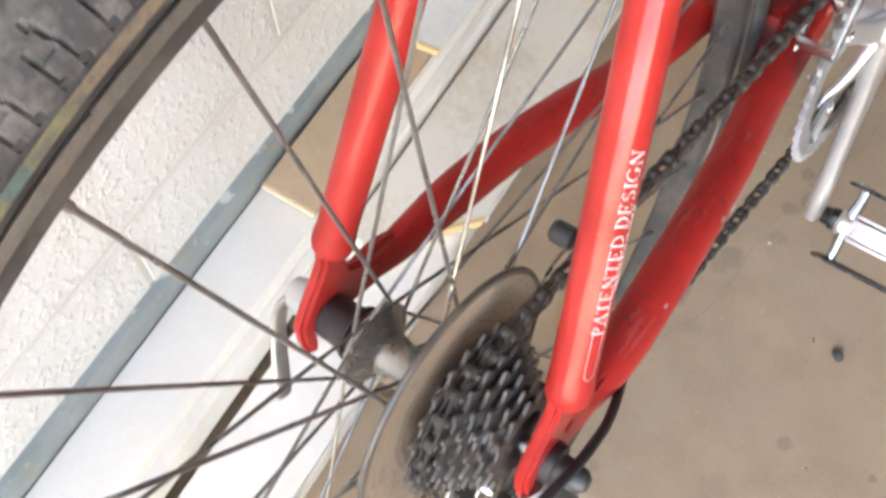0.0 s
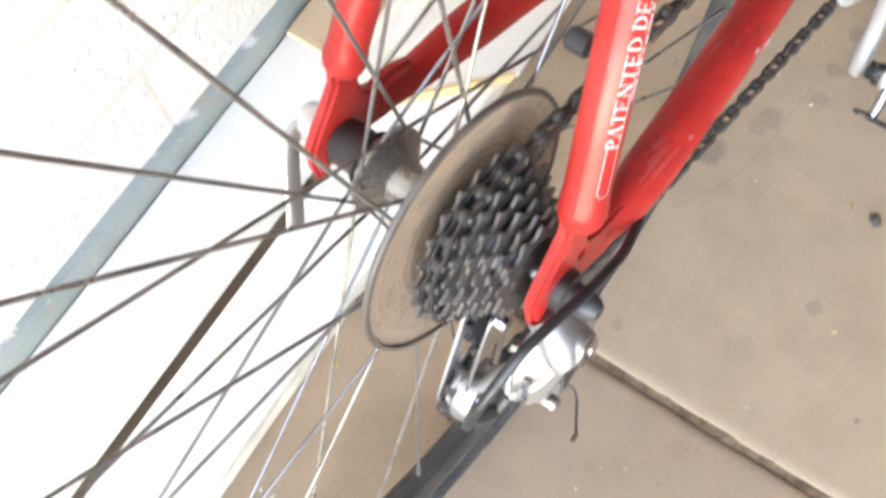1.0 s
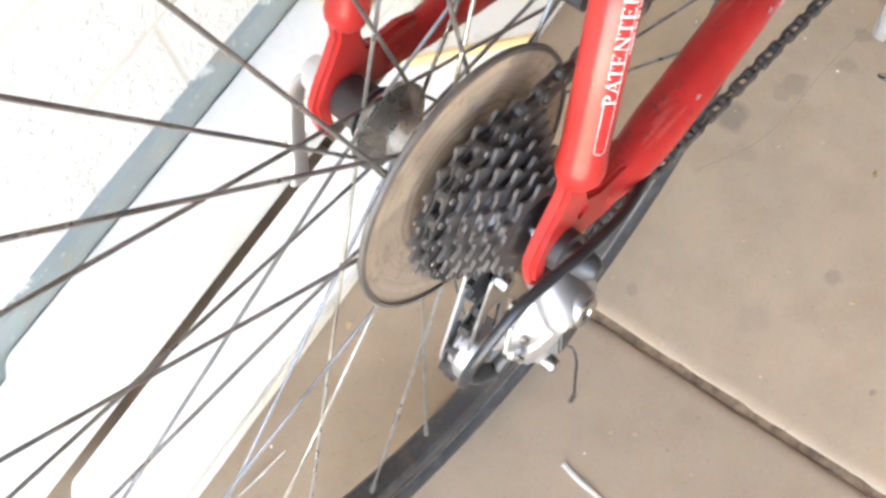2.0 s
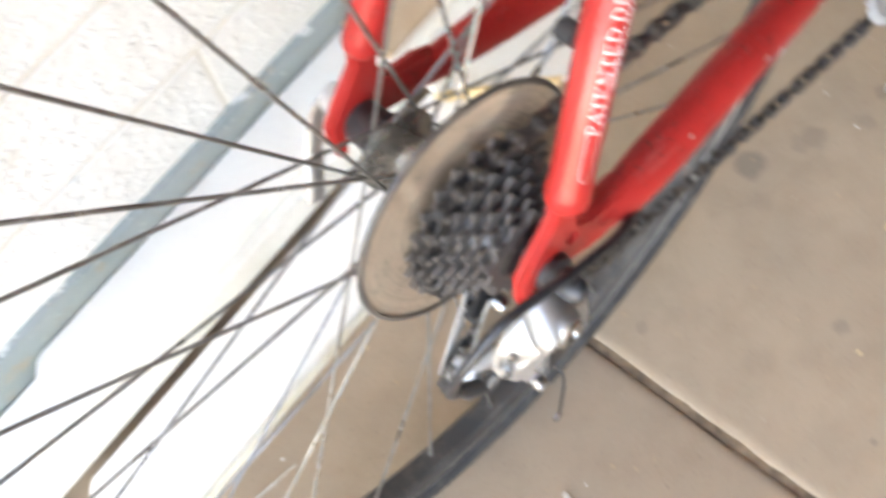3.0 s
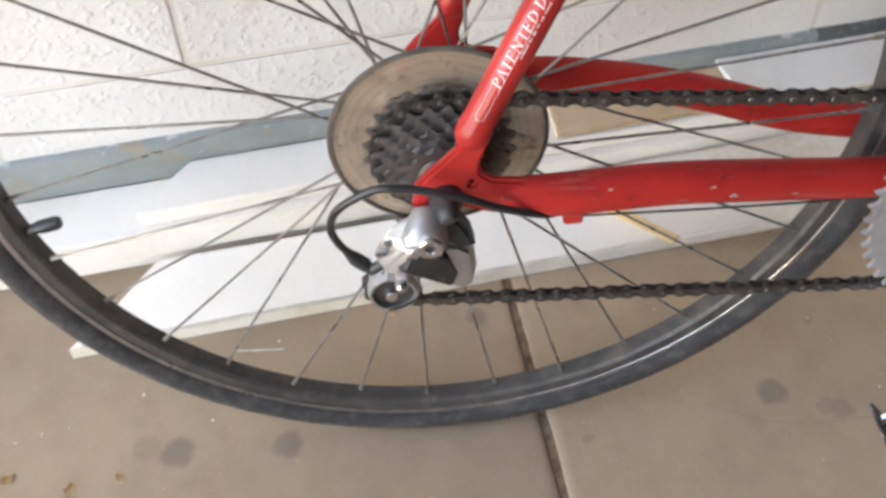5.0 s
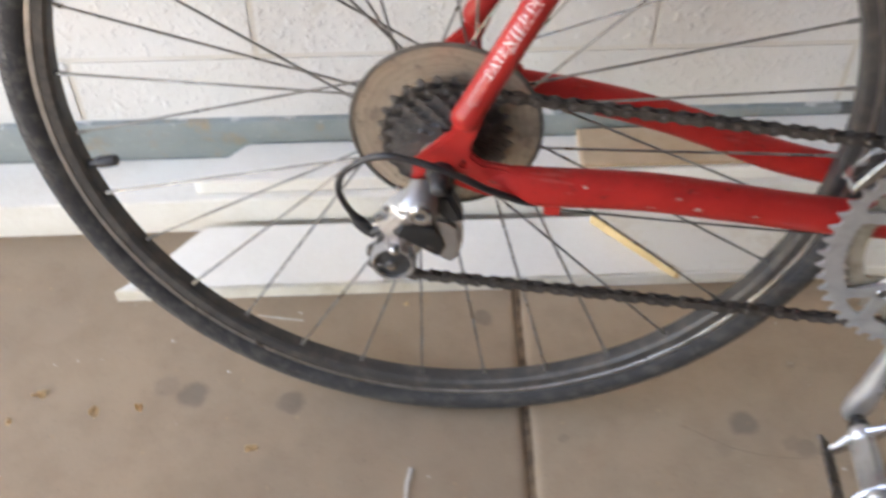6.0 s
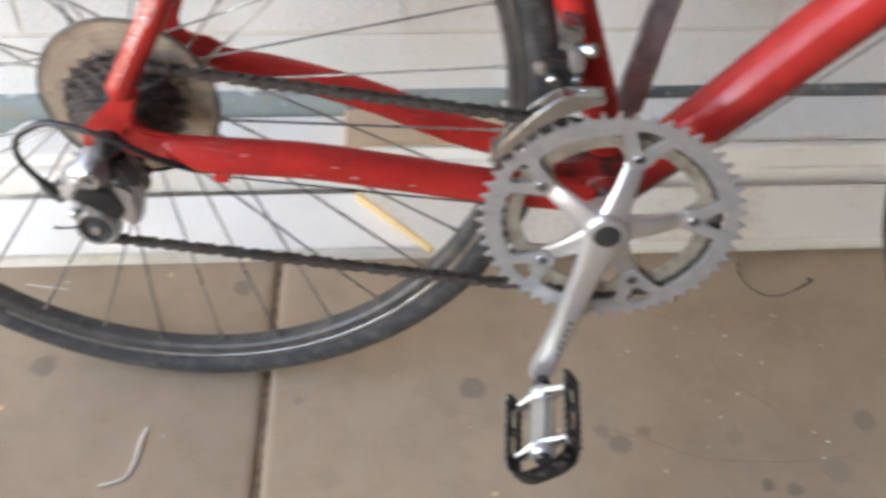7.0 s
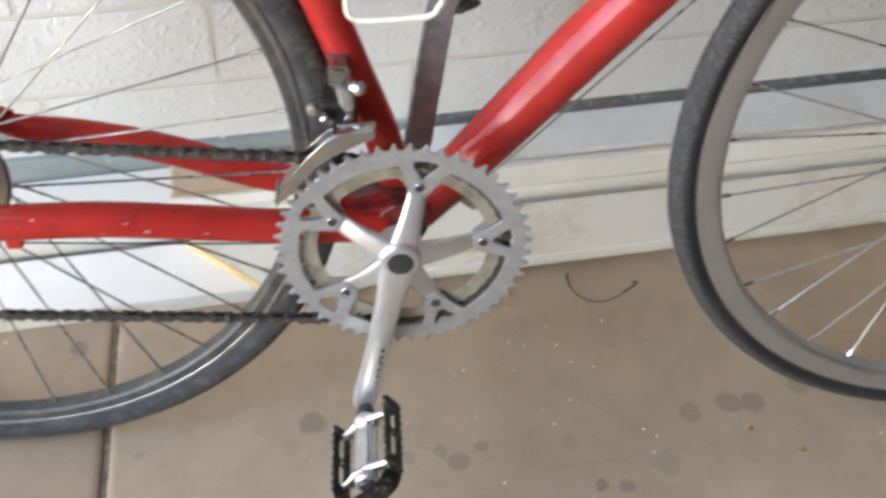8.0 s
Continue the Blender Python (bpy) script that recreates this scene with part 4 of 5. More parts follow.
def ring_outline(teeth, tip, root):
    out = []
    for i in range(teeth):
        a, step = i * 2 * math.pi / teeth, 2 * math.pi / teeth
        out += [(BB.x + r * math.cos(a + step * f), BB.z + r * math.sin(a + step * f)) for f, r in ((0.0, root), (0.18, root + 0.0003), (0.32, root + 0.0022), (0.42, tip - 0.0008), (0.5, tip), (0.58, tip - 0.0008), (0.68, root + 0.0022), (0.82, root + 0.0003))]
    return out


BOLTS = [78.0 + 72 * i for i in range(5)]


def crankset():
    # outer ring: ring, tabs and the small triangular openings over the bolts
    def inner_edge():
        pts = []
        for i in range(180):
            d = min(abs((i * 2 - b + 180) % 360 - 180) for b in BOLTS)
            t = min(1.0, max(0.0, (d - 6.0) / 8.0))
            r = 0.0570 + (0.0850 - 0.0570) * (t * t * (3 - 2 * t))
            pts.append((BB.x + r * math.cos(radians(i * 2)), BB.z + r * math.sin(radians(i * 2))))
        return pts

    hub = BB + Vector((-0.0032, 0, 0.0010))
    holes = [inner_edge()]
    for b in BOLTS:
        tri = [(0.0735, -1.0), (0.0735, 1.0), (0.0855, 6.3), (0.0880, 6.6), (0.0900, 5.2), (0.0906, 0.0), (0.0900, -5.2), (0.0880, -6.6), (0.0855, -6.3)]
        holes.append([(BB.x + r * math.cos(radians(b + a)), BB.z + r * math.sin(radians(b + a))) for r, a in tri])
    cs = part("crankset", flat_plate(ring_outline(52, 0.1052, 0.0988), -0.0665, -0.0633, holes, 0.0004), RING, bicycle, "grey aluminium double chainrings with silver crank arms")
    hole2 = []
    for i in range(120):
        d = min(abs((i * 3 - b + 180) % 360 - 180) for b in BOLTS)
        t = min(1.0, max(0.0, (d - 6.0) / 9.0))
        r = 0.0570 + (0.0700 - 0.0570) * (t * t * (3 - 2 * t))
        hole2.append((BB.x + r * math.cos(radians(i * 3)), BB.z + r * math.sin(radians(i * 3))))
    part("inner_chainring", flat_plate(ring_outline(42, 0.0872, 0.0815), -0.0607, -0.0577, [hole2], 0.0004), RING_DIRTY, cs, "dirty cream-coloured inner chainring")
    part("spider", turned([(0.0, -0.0835), (0.0105, -0.0835), (0.0150, -0.0825), (0.0175, -0.0790), (0.0185, -0.0700), (0.0185, -0.0560), (0.0160, -0.0540), (0.0, -0.0540)], 40, hub), ALU, cs, "silver five-arm spider")
    for b in BOLTS:
        a = radians(b)
        d, n = Vector((math.cos(a), 0, math.sin(a))), Vector((-math.sin(a), 0, math.cos(a)))
        pts = [BB + (hub - BB) * max(0, 1 - r / 0.06) + d * r + Vector((0, y, 0)) for r, y in ((0.008, -0.0725), (0.020, -0.0718), (0.036, -0.0690), (0.050, -0.0650), (0.058, -0.0616), (0.0680, -0.0604))]
        part("spider_arm", tube(pts, [(0.0070, 0.0125), (0.0055, 0.0105), (0.0040, 0.0088), (0.0030, 0.0080), (0.0024, 0.0076), (0.0020, 0.0066)], 28, square=0.65), ALU, cs)
        c = BB + d * 0.065
        bm = turned([(0.0, -0.0667), (0.0030, -0.0667), (0.0034, -0.0675), (0.0044, -0.0676), (0.0048, -0.0670), (0.0048, -0.0610), (0.0, -0.0610)], 20, c)
        part("chainring_bolt", bm, CHROME, cs)
        # black disc painted in for the shade inside the bolt's socket
        part("socket_shade", turned([(0.0, -0.0671), (0.0034, -0.0671), (0.0034, -0.0668), (0.0, -0.0668)], 6, c), BLACK, cs)
    part("dust_cap", turned([(0.0, -0.0843), (0.0095, -0.0843), (0.0108, -0.0838), (0.0108, -0.0830), (0.0, -0.0830)], 32, hub), BLACK, cs, "black crank dust cap")
    d = Vector((0.3458, 0, -0.2260)) - hub
    d.y = 0
    d.normalize()
    pts = [hub + d * r + Vector((0, y, 0)) for r, y in ((-0.008, -0.0755), (0.006, -0.0755), (0.020, -0.0755), (0.05, -0.0770), (0.10, -0.0775), (0.142, -0.0775), (0.150, -0.0775), (0.164, -0.0775), (0.1765, -0.0775), (0.1815, -0.0775))]
    part("crank_arm", tube(pts, [(0.0078, 0.0150), (0.0082, 0.0158), (0.0078, 0.0140), (0.0066, 0.0112), (0.0062, 0.0100), (0.0062, 0.0100), (0.0064, 0.0108), (0.0064, 0.0114), (0.0056, 0.0095), (0.0040, 0.0050)], 32, square=0.62), ALU, cs, "silver aluminium crank arm")
    # worn dark maker's mark along the arm
    for f, n, across in ((0.0, 0.0052, 0.0026), (0.19, 0.0034, 0.0030), (0.34, 0.0060, 0.0022), (0.56, 0.0030, 0.0030), (0.72, 0.0064, 0.0018), (0.93, 0.0044, 0.0012)):
        at = Vector((0.3652, -0.0831, -0.1530)).lerp(Vector((0.3570, -0.0831, -0.1960)), f)
        part("arm_mark", block((n, 0.0014, across), Matrix.Translation(at) @ pose(0, 0, 0, 0, 79, 0), 0.0002), DARK_STEEL, cs, "worn dark mark")
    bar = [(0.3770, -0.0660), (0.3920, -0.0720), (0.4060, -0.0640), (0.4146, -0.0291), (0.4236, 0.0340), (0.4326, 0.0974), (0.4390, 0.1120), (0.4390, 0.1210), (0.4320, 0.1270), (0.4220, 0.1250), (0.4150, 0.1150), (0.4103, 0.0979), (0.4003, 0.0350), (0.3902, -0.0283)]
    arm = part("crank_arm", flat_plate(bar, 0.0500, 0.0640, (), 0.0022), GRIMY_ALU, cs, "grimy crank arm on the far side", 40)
    for x, z, r in ((0.4105, 0.0290, 0.0016), (0.4190, 0.0600, 0.0020), (0.4235, 0.0790, 0.0014), (0.4070, 0.0080, 0.0012)):
        part("pit", turned([(0.0, 0.0494), (r * 0.7, 0.0495), (r, 0.0499), (r, 0.0510), (0.0, 0.0510)], 10, (x, 0, z)), RING_DIRTY, arm, "pale scar in the grime")
    part("spindle", tube([BB + Vector((0, -0.056, 0)), BB + Vector((0, 0.066, 0))], 0.0085, 20, (1, 0, 0)), CHROME, cs)
    return cs


def pedal(m):
    """A platform pedal with a silver body and dark toothed cage; x: across, y: outwards along the axle (minus), z: thickness."""
    pd = part("pedal", tube([(0, 0, 0), (0, -0.006, 0), (0, -0.0065, 0), (0, -0.0160, 0)], [0.0068, 0.0072, 0.0085, 0.0085], 18, (1, 0, 0)), DARK_STEEL, bicycle, "silver platform pedal with dark toothed cage plates")
    pd.matrix_basis = m
    bm = block((0.0190, 0.0640, 0.0130), pose(0, -0.0480, 0), 0.0035, 3)
    for v in bm.verts:
        v.co.x *= 0.78 + 0.45 * abs((v.co.y + 0.048) / 0.032) ** 2
    part("pedal_body", bm, CHROME, pd)
    part("bearing_end", tube([(0, -0.0120, 0), (0, -0.0150, 0), (0, -0.0200, 0), (0, -0.0230, 0)], [0.0090, 0.0108, 0.0105, 0.0085], 20, (1, 0, 0)), ALU, pd)
    part("bearing_end", tube([(0, -0.0740, 0), (0, -0.0770, 0), (0, -0.0820, 0), (0, -0.0840, 0)], [0.0085, 0.0108, 0.0106, 0.0090], 20, (1, 0, 0)), ALU, pd)
    for y in (-0.0200, -0.0740):
        pts = [(-0.0285, y, 0), (-0.020, y, 0), (-0.008, y + 0.001, 0), (0.008, y + 0.001, 0), (0.020, y, 0), (0.0285, y, 0)]
        part("cross_arm", tube(pts, [(0.0040, 0.0050), (0.0042, 0.0055), (0.0052, 0.0085), (0.0052, 0.0085), (0.0042, 0.0055), (0.0040, 0.0050)], 12, (0, 1, 0)), CHROME, pd)
    for s in (-1, 1):
        # cage plate: in its own plane (y, z), with slots and a row of teeth on both rims
        out = []
        for i in range(9):
            y = -0.0120 - i * 0.0085
            out += [(y + 0.0024, 0.0105), (y, 0.0130), (y - 0.0024, 0.0105)]
        out += [(-0.0870, 0.0060), (-0.0885, -0.0060)]
        for i in range(8, -1, -1):
            y = -0.0120 - i * 0.0085
            out += [(y - 0.0024, -0.0105), (y, -0.0130), (y + 0.0024, -0.0105)]
        out += [(-0.0075, -0.0060), (-0.0065, 0.0060)]
        slots = [[(c + dx, dz) for dx, dz in ((-0.0085, -0.003), (0.0085, -0.003), (0.0100, 0.0), (0.0085, 0.003), (-0.0085, 0.003), (-0.0100, 0.0))] for c in (-0.0310, -0.0590)]
        slots += [circle(c, 0, 0.0018, 8) for c in (-0.0165, -0.0450, -0.0740)]
        bm = flat_plate(out, -0.0009, 0.0009, slots)
        bmesh.ops.transform(bm, matrix=pose(s * 0.0300, 0, 0, 0, 0, 90), verts=bm.verts)
        part("cage_plate", bm, DARK_STEEL, pd, "dark toothed steel cage plate")
        for i in range(9):
            part("cage_stud", tube([(s * 0.0300, -0.0120 - i * 0.0085, 0.0118), (s * 0.0300, -0.0120 - i * 0.0085, 0.0136)], [0.0012, 0.0004], 6, (1, 0, 0)), CHROME, pd)
    pts = curve_points([(-0.0300, -0.0830, 0), (-0.0260, -0.0930, 0), (-0.0150, -0.0985, 0), (0, -0.0995, 0), (0.0150, -0.0985, 0), (0.0260, -0.0930, 0), (0.0300, -0.0830, 0)], 5)
    part("end_plate", tube(pts, [(0.0105, 0.0009)] * len(pts), 12, (0, 0, 1)), DARK_STEEL, pd, "dark curved end plate")
    part("end_cap", turned([(0.0, -0.0880), (0.0060, -0.0878), (0.0072, -0.0860), (0.0072, -0.0830), (0.0, -0.0830)], 20), BLACK, pd)
    return pd


def chain():
    """Outer and inner links in turn along the run round sprocket, chainring and the two pulleys."""
    wheels = [((0.0, 0.0), 0.0424, -1, -0.0318), ((BB.x, BB.z), 0.0846, -1, -0.0592), ((-0.0405, -0.1190), 0.0170, -1, -0.0340), ((-0.0120, -0.0640), 0.0205, 1, -0.0330)]
    n = len(wheels)
    hits = []
    for i in range(n):
        (c1, r1, s1, _), (c2, r2, s2, _) = wheels[i], wheels[(i + 1) % n]
        dx, dz = c2[0] - c1[0], c2[1] - c1[1]
        th = math.atan2(dz, dx) - math.asin((r2 * s2 - r1 * s1) / math.hypot(dx, dz))
        nx, nz = -math.sin(th), math.cos(th)
        hits.append(((c1[0] - r1 * s1 * nx, c1[1] - r1 * s1 * nz), (c2[0] - r2 * s2 * nx, c2[1] - r2 * s2 * nz)))
    path = []
    for i in range(n):
        p, q = hits[i]
        y1, y2 = wheels[i][3], wheels[(i + 1) % n][3]
        for k in range(60):
            t = k / 60
            path.append(Vector((p[0] + (q[0] - p[0]) * t, y1 + (y2 - y1) * t, p[1] + (q[1] - p[1]) * t)))
        (c, r, s, y) = wheels[(i + 1) % n]
        start = math.atan2(q[1] - c[1], q[0] - c[0])
        nxt = hits[(i + 1) % n][0]
        stop = math.atan2(nxt[1] - c[1], nxt[0] - c[0])
        while s * (stop - start) < 0:
            stop += s * 2 * math.pi
        for k in range(40):
            a = start + (stop - start) * k / 40
            path.append(Vector((c[0] + r * math.cos(a), y, c[1] + r * math.sin(a))))
    lengths = [0.0]
    for a, b in zip(path, path[1:] + path[:1]):
        lengths.append(lengths[-1] + (b - a).length)
    count = round(lengths[-1] / 0.0127 / 2) * 2
    xs = np.array([[*p] for p in path + path[:1]])
    at = [Vector([float(np.interp(i * lengths[-1] / count, lengths, xs[:, k])) for k in range(3)]) for i in range(count)]

    def link(gap, thick, pin):
        """Two waisted plates with the pins that join them; the pins take the second material."""
        bm, half, out = bmesh.new(), 0.00635, []
        for i in range(9):
            a = radians(-112 + 28 * i)
            out.append((half + 0.0043 * math.cos(a), 0.0043 * math.sin(a)))
        out.append((0.0, 0.0027))
        for i in range(9):
            a = radians(68 + 28 * i)
            out.append((-half + 0.0043 * math.cos(a), 0.0043 * math.sin(a)))
        out.append((0.0, -0.0027))
        for s in (-1, 1):
            plate(bm, out, s * gap, s * (gap + thick))
        before = set(bm.faces)
        for x in (-half, half):
            sweep(bm, [(x, -pin, 0), (x, -pin + 0.0006, 0), (x, pin - 0.0006, 0), (x, pin, 0)], [0.0017, 0.0023, 0.0023, 0.0017], 8, (1, 0, 0))
        for f in bm.faces:
            if f not in before:
                f.material_index = 1
        return bm

    def inner():
        bm = link(0.0013, 0.0009, 0.0012)
        before = set(bm.faces)
        for x in (-0.00635, 0.00635):
            sweep(bm, [(x, -0.0012, 0), (x, 0.0012, 0)], 0.0039, 10, (1, 0, 0))
        for f in bm.faces:
            if f not in before:
                f.material_index = 1
        return bm

    def linked(name, bm, parent, label=""):
        ob = part(name, bm, CHAIN, parent, label)
        ob.data.materials.append(CHAIN_PIN)
        return ob

    ch = outer = None
    inner_one = None
    for i in range(count):
        a, b = at[i], at[(i + 1) % count]
        d = (b - a).normalized()
        mid = (a + b) / 2
        side = (Vector((0, 1, 0)) - d * d.y).normalized()
        m = Matrix.Translation(mid) @ Matrix((d, side, d.cross(side))).transposed().to_4x4()
        if ch is None:
            ch = linked("chain", inner(), bicycle, "dark oiled bicycle chain on the inner chainring")
            base = m
            ch.matrix_basis = m
            continue
        local = base.inverted() @ m
        if i % 2:
            if outer is None:
                outer = linked("chain_link", link(0.0024, 0.0010, 0.0044), ch)
                outer.matrix_basis = local
            else:
                again(outer, local)
        elif inner_one is None:
            inner_one = linked("chain_link", inner(), ch)
            inner_one.matrix_basis = local
        else:
            again(inner_one, local)
    return ch


def rear_derailleur():
    bolt = (-0.0122, 0, -0.0206)
    rd = part("rear_derailleur", tube([(-0.0122, -0.0725, -0.0075), (-0.0122, -0.0740, -0.0092), (-0.0128, -0.0790, -0.0135), (-0.0138, -0.0845, -0.0175), (-0.0150, -0.0900, -0.0210), (-0.0155, -0.0940, -0.0235)],
                                      [(0.0078, 0.0086), (0.0088, 0.0096), (0.0100, 0.0116), (0.0106, 0.0138), (0.0100, 0.0150), (0.0070, 0.0130)], 36), SATIN, bicycle, "silver rear derailleur hanging under the dropout")
    part("hanger", flat_plate([(-0.019, -0.012), (-0.008, -0.006), (0.004, -0.010), (0.006, -0.022), (-0.004, -0.031), (-0.017, -0.028)], -0.0735, -0.0670, (), 0.001), RED, rd, "red hanger tab")
    # cast body: a wing with the limit screws, a ridge, and a face that falls to the black panel
    wing = [(-0.0215, -0.0945, -0.0175), (-0.0290, -0.0925, -0.0290), (-0.0425, -0.0865, -0.0505), (-0.0225, -0.0940, -0.0305), (-0.0330, -0.0895, -0.0515), (-0.0215, -0.0745, -0.0100),
            (-0.0400, -0.0735, -0.0250), (-0.0492, -0.0762, -0.0430), (-0.0200, -0.0690, -0.0180), (-0.0430, -0.0690, -0.0480), (-0.0300, -0.0700, -0.0500), (-0.0100, -0.0930, -0.0240), (-0.0140, -0.0760, -0.0085), (-0.0060, -0.0800, -0.0300)]
    part("outer_link", hull(wing, 0.0024), SATIN, rd, "satin cast body with a polished ridge", 50)
    part("pivot_boss", turned([(0.0, -0.0962), (0.0092, -0.0962), (0.0102, -0.0945), (0.0106, -0.0860), (0.0, -0.0860)], 32, bolt), SATIN, rd)
    part("front_link", flat_plate([(-0.0050, -0.0330), (0.0067, -0.0340), (0.0160, -0.0410), (0.0178, -0.0571), (0.0146, -0.0735), (0.0090, -0.0790), (0.0010, -0.0750), (-0.0060, -0.0560)], -0.0830, -0.0630, (), 0.0075), SATIN, rd, "polished curved link", 80)
    part("link_bushing", flat_plate([(-0.0040, -0.0150), (0.0080, -0.0160), (0.0150, -0.0290), (0.0175, -0.0400), (0.0068, -0.0430), (-0.0030, -0.0330)], -0.0800, -0.0640, (), 0.003), BLACK, rd, "dark pivot behind the links", 50)
    corners = [Vector(c) for c in ((-0.0245, -0.0925, -0.0312), (-0.0305, -0.0962, -0.0408), (0.0012, -0.0868, -0.0685), (0.0062, -0.0822, -0.0590), (-0.0020, -0.0880, -0.0395))]
    inward = Vector((-0.49, 0.83, -0.24)) * 0.012
    part("name_panel", hull(corners + [c + inward for c in corners], 0.0012), BLACK, rd, "black panel with small grey marks")
    along, up = (corners[2] - corners[1]).normalized(), (corners[0] - corners[1]).normalized()
    face = along.cross(up).normalized()
    face = face if face.y < 0 else -face
    up = face.cross(along)
    for f, n, h in ((0.42, 0.0080, 0.0016), (0.70, 0.0062, 0.0036)):
        mid = corners[1] + (corners[2] - corners[1]) * f + up * 0.0052 + face * 0.0004
        m = Matrix((along, face, up)).transposed().to_4x4()
        part("panel_mark", block((n, 0.0006, h * 0.8), Matrix.Translation(mid) @ m), SATIN, rd)
    part("pivot_bolt", turned([(0.0, -0.0972), (0.0030, -0.0972), (0.0036, -0.0984), (0.0070, -0.0988), (0.0082, -0.0980), (0.0085, -0.0940), (0.0, -0.0940)], 28, bolt), CHROME, rd, "pivot bolt with hexagonal socket")
    # flat black hexagon in place of the shaded socket hollow
    part("socket_shade", turned([(0.0, -0.0976), (0.0033, -0.0976), (0.0033, -0.0970), (0.0, -0.0970)], 6, bolt), BLACK, rd)
    lean = Vector((-0.80, -0.50, 0.33)).normalized()
    for at in ((-0.0384, -0.0822, -0.0282), (-0.0450, -0.0833, -0.0361)):
        c = Vector(at)
        part("limit_screw", tube([c - lean * 0.004, c + lean * 0.0003, c + lean * 0.0010, c + lean * 0.0011], [0.0027, 0.0027, 0.0022, 0.0012], 18), CHROME, rd)
        # black bar drawn as the shade in the screw's slot
        part("slot_shade", block((0.0044, 0.0009, 0.0010), Matrix.Translation(c + lean * 0.0010) @ lean.to_track_quat("Z", "Y").to_matrix().to_4x4() @ pose(0, 0, 0, 0, 0, 35)), BLACK, rd)
    part("tension_screw", tube([(-0.0320, -0.0700, -0.0175), (-0.0300, -0.0704, -0.0190), (-0.0255, -0.0715, -0.0225)], [0.0020, 0.0027, 0.0020], 12), CHROME, rd)
    part("clamp_bolt", turned([(0.0, -0.0945), (0.0022, -0.0944), (0.0038, -0.0932), (0.0042, -0.0915), (0.0042, -0.0860), (0.0, -0.0860)], 20, (-0.0320, 0, -0.0601)), CHROME, rd)
    part("clamp_lug", hull([(-0.0360, -0.0860, -0.0480), (-0.0270, -0.0880, -0.0480), (-0.0280, -0.0890, -0.0640), (-0.0360, -0.0880, -0.0635), (-0.0360, -0.0780, -0.0480), (-0.0270, -0.0780, -0.0480), (-0.0280, -0.0820, -0.0620), (-0.0360, -0.0820, -0.0620)], 0.0012), GRIMY_ALU, rd)
    # cage: two plates with the pulleys between them
    c1, c2 = Vector((-0.0405, 0, -0.1190)), Vector((-0.0120, 0, -0.0640))
    d = (c2 - c1).normalized()
    nrm = Vector((-d.z, 0, d.x))
    for y, mat, r in ((-0.0415, CHROME, 0.0150), (-0.0265, ALU, 0.0150)):
        out = []
        for k in range(13):
            a = math.pi / 2 + math.pi * k / 12
            p = c1 + d * math.cos(a) * r + nrm * math.sin(a) * r
            out.append((p.x, p.z))
        for k in range(13):
            a = -math.pi / 2 + math.pi * k / 12
            p = c2 + d * math.cos(a) * r * 0.75 + nrm * math.sin(a) * r * 0.75
            out.append((p.x, p.z))
        mid = (c1 + c2) / 2
        hole = [(mid.x + d.x * a + nrm.x * b, mid.z + d.z * a + nrm.z * b) for a, b in ((-0.010, -0.007), (0.010, -0.005), (0.012, 0.0), (0.010, 0.005), (-0.010, 0.007), (-0.013, 0.0))]
        part("cage_plate", flat_plate(out, y - 0.0009, y + 0.0009, [hole], 0.0004), mat, rd, "derailleur cage plate")
    for c in (c1, c2):
        bm = cog(11, 0.0195, 0.0155, 0.0035, -0.0358, 0.0036)
        pu = part("pulley", bm, BLACK, rd, "black toothed pulley")
        pu.location = (c.x, 0, c.z)
        part("pulley_bolt", turned([(0.0, -0.0475), (0.0040, -0.0472), (0.0052, -0.0450), (0.0052, -0.0424), (0.0, -0.0424)], 20, c), CHROME, rd)
    end_at = c1 + Vector((0.0016, 0, 0.0026))
    part("pulley_cover", turned([(0.0, -0.0438), (0.0158, -0.0438), (0.0158, -0.0426), (0.0, -0.0426)], 32, end_at), BLACK, rd, "dark inside of the cage end")
    ring = turned([(0.0148, -0.0470), (0.0168, -0.0474), (0.0186, -0.0425), (0.0186, -0.0330), (0.0178, -0.0330), (0.0148, -0.0425)], 40, end_at, True)
    part("pulley_rim", ring, SATIN, rd, "polished rim of the cage end")
    part("swing_arm", tube([(-0.0300, -0.0700, -0.0500), (-0.0330, -0.0600, -0.0700), (-0.0370, -0.0470, -0.0980)], [(0.006, 0.010), (0.005, 0.009), (0.003, 0.007)], 16), ALU, rd)
    # cable housing loop, barrel adjuster and the cut cable end
    pts = curve_points([(0.0745, -0.0672, -0.0270), (0.0610, -0.0760, -0.0200), (0.0346, -0.0850, -0.0035), (0.0170, -0.0880, 0.0080), (-0.0009, -0.0890, 0.0165), (-0.0220, -0.0870, 0.0210), (-0.0400, -0.0850, 0.0215),
                        (-0.0545, -0.0830, 0.0140), (-0.0680, -0.0800, 0.0010), (-0.0730, -0.0760, -0.0170), (-0.0703, -0.0710, -0.0345), (-0.0650, -0.0672, -0.0485)], 6)
    part("cable_housing", tube(pts, 0.0026, 14), HOUSING, rd, "black looped cable housing")
    part("barrel_adjuster", tube([(-0.0662, -0.0676, -0.0460), (-0.0650, -0.0672, -0.0485), (-0.0630, -0.0670, -0.0520), (-0.0607, -0.0670, -0.0553), (-0.0550, -0.0685, -0.0600), (-0.0504, -0.0700, -0.0630), (-0.0430, -0.0720, -0.0560)], [0.0028, 0.0031, 0.0040, 0.0050, 0.0050, 0.0042, 0.0036], 16), BLACK, rd, "dark barrel adjuster")
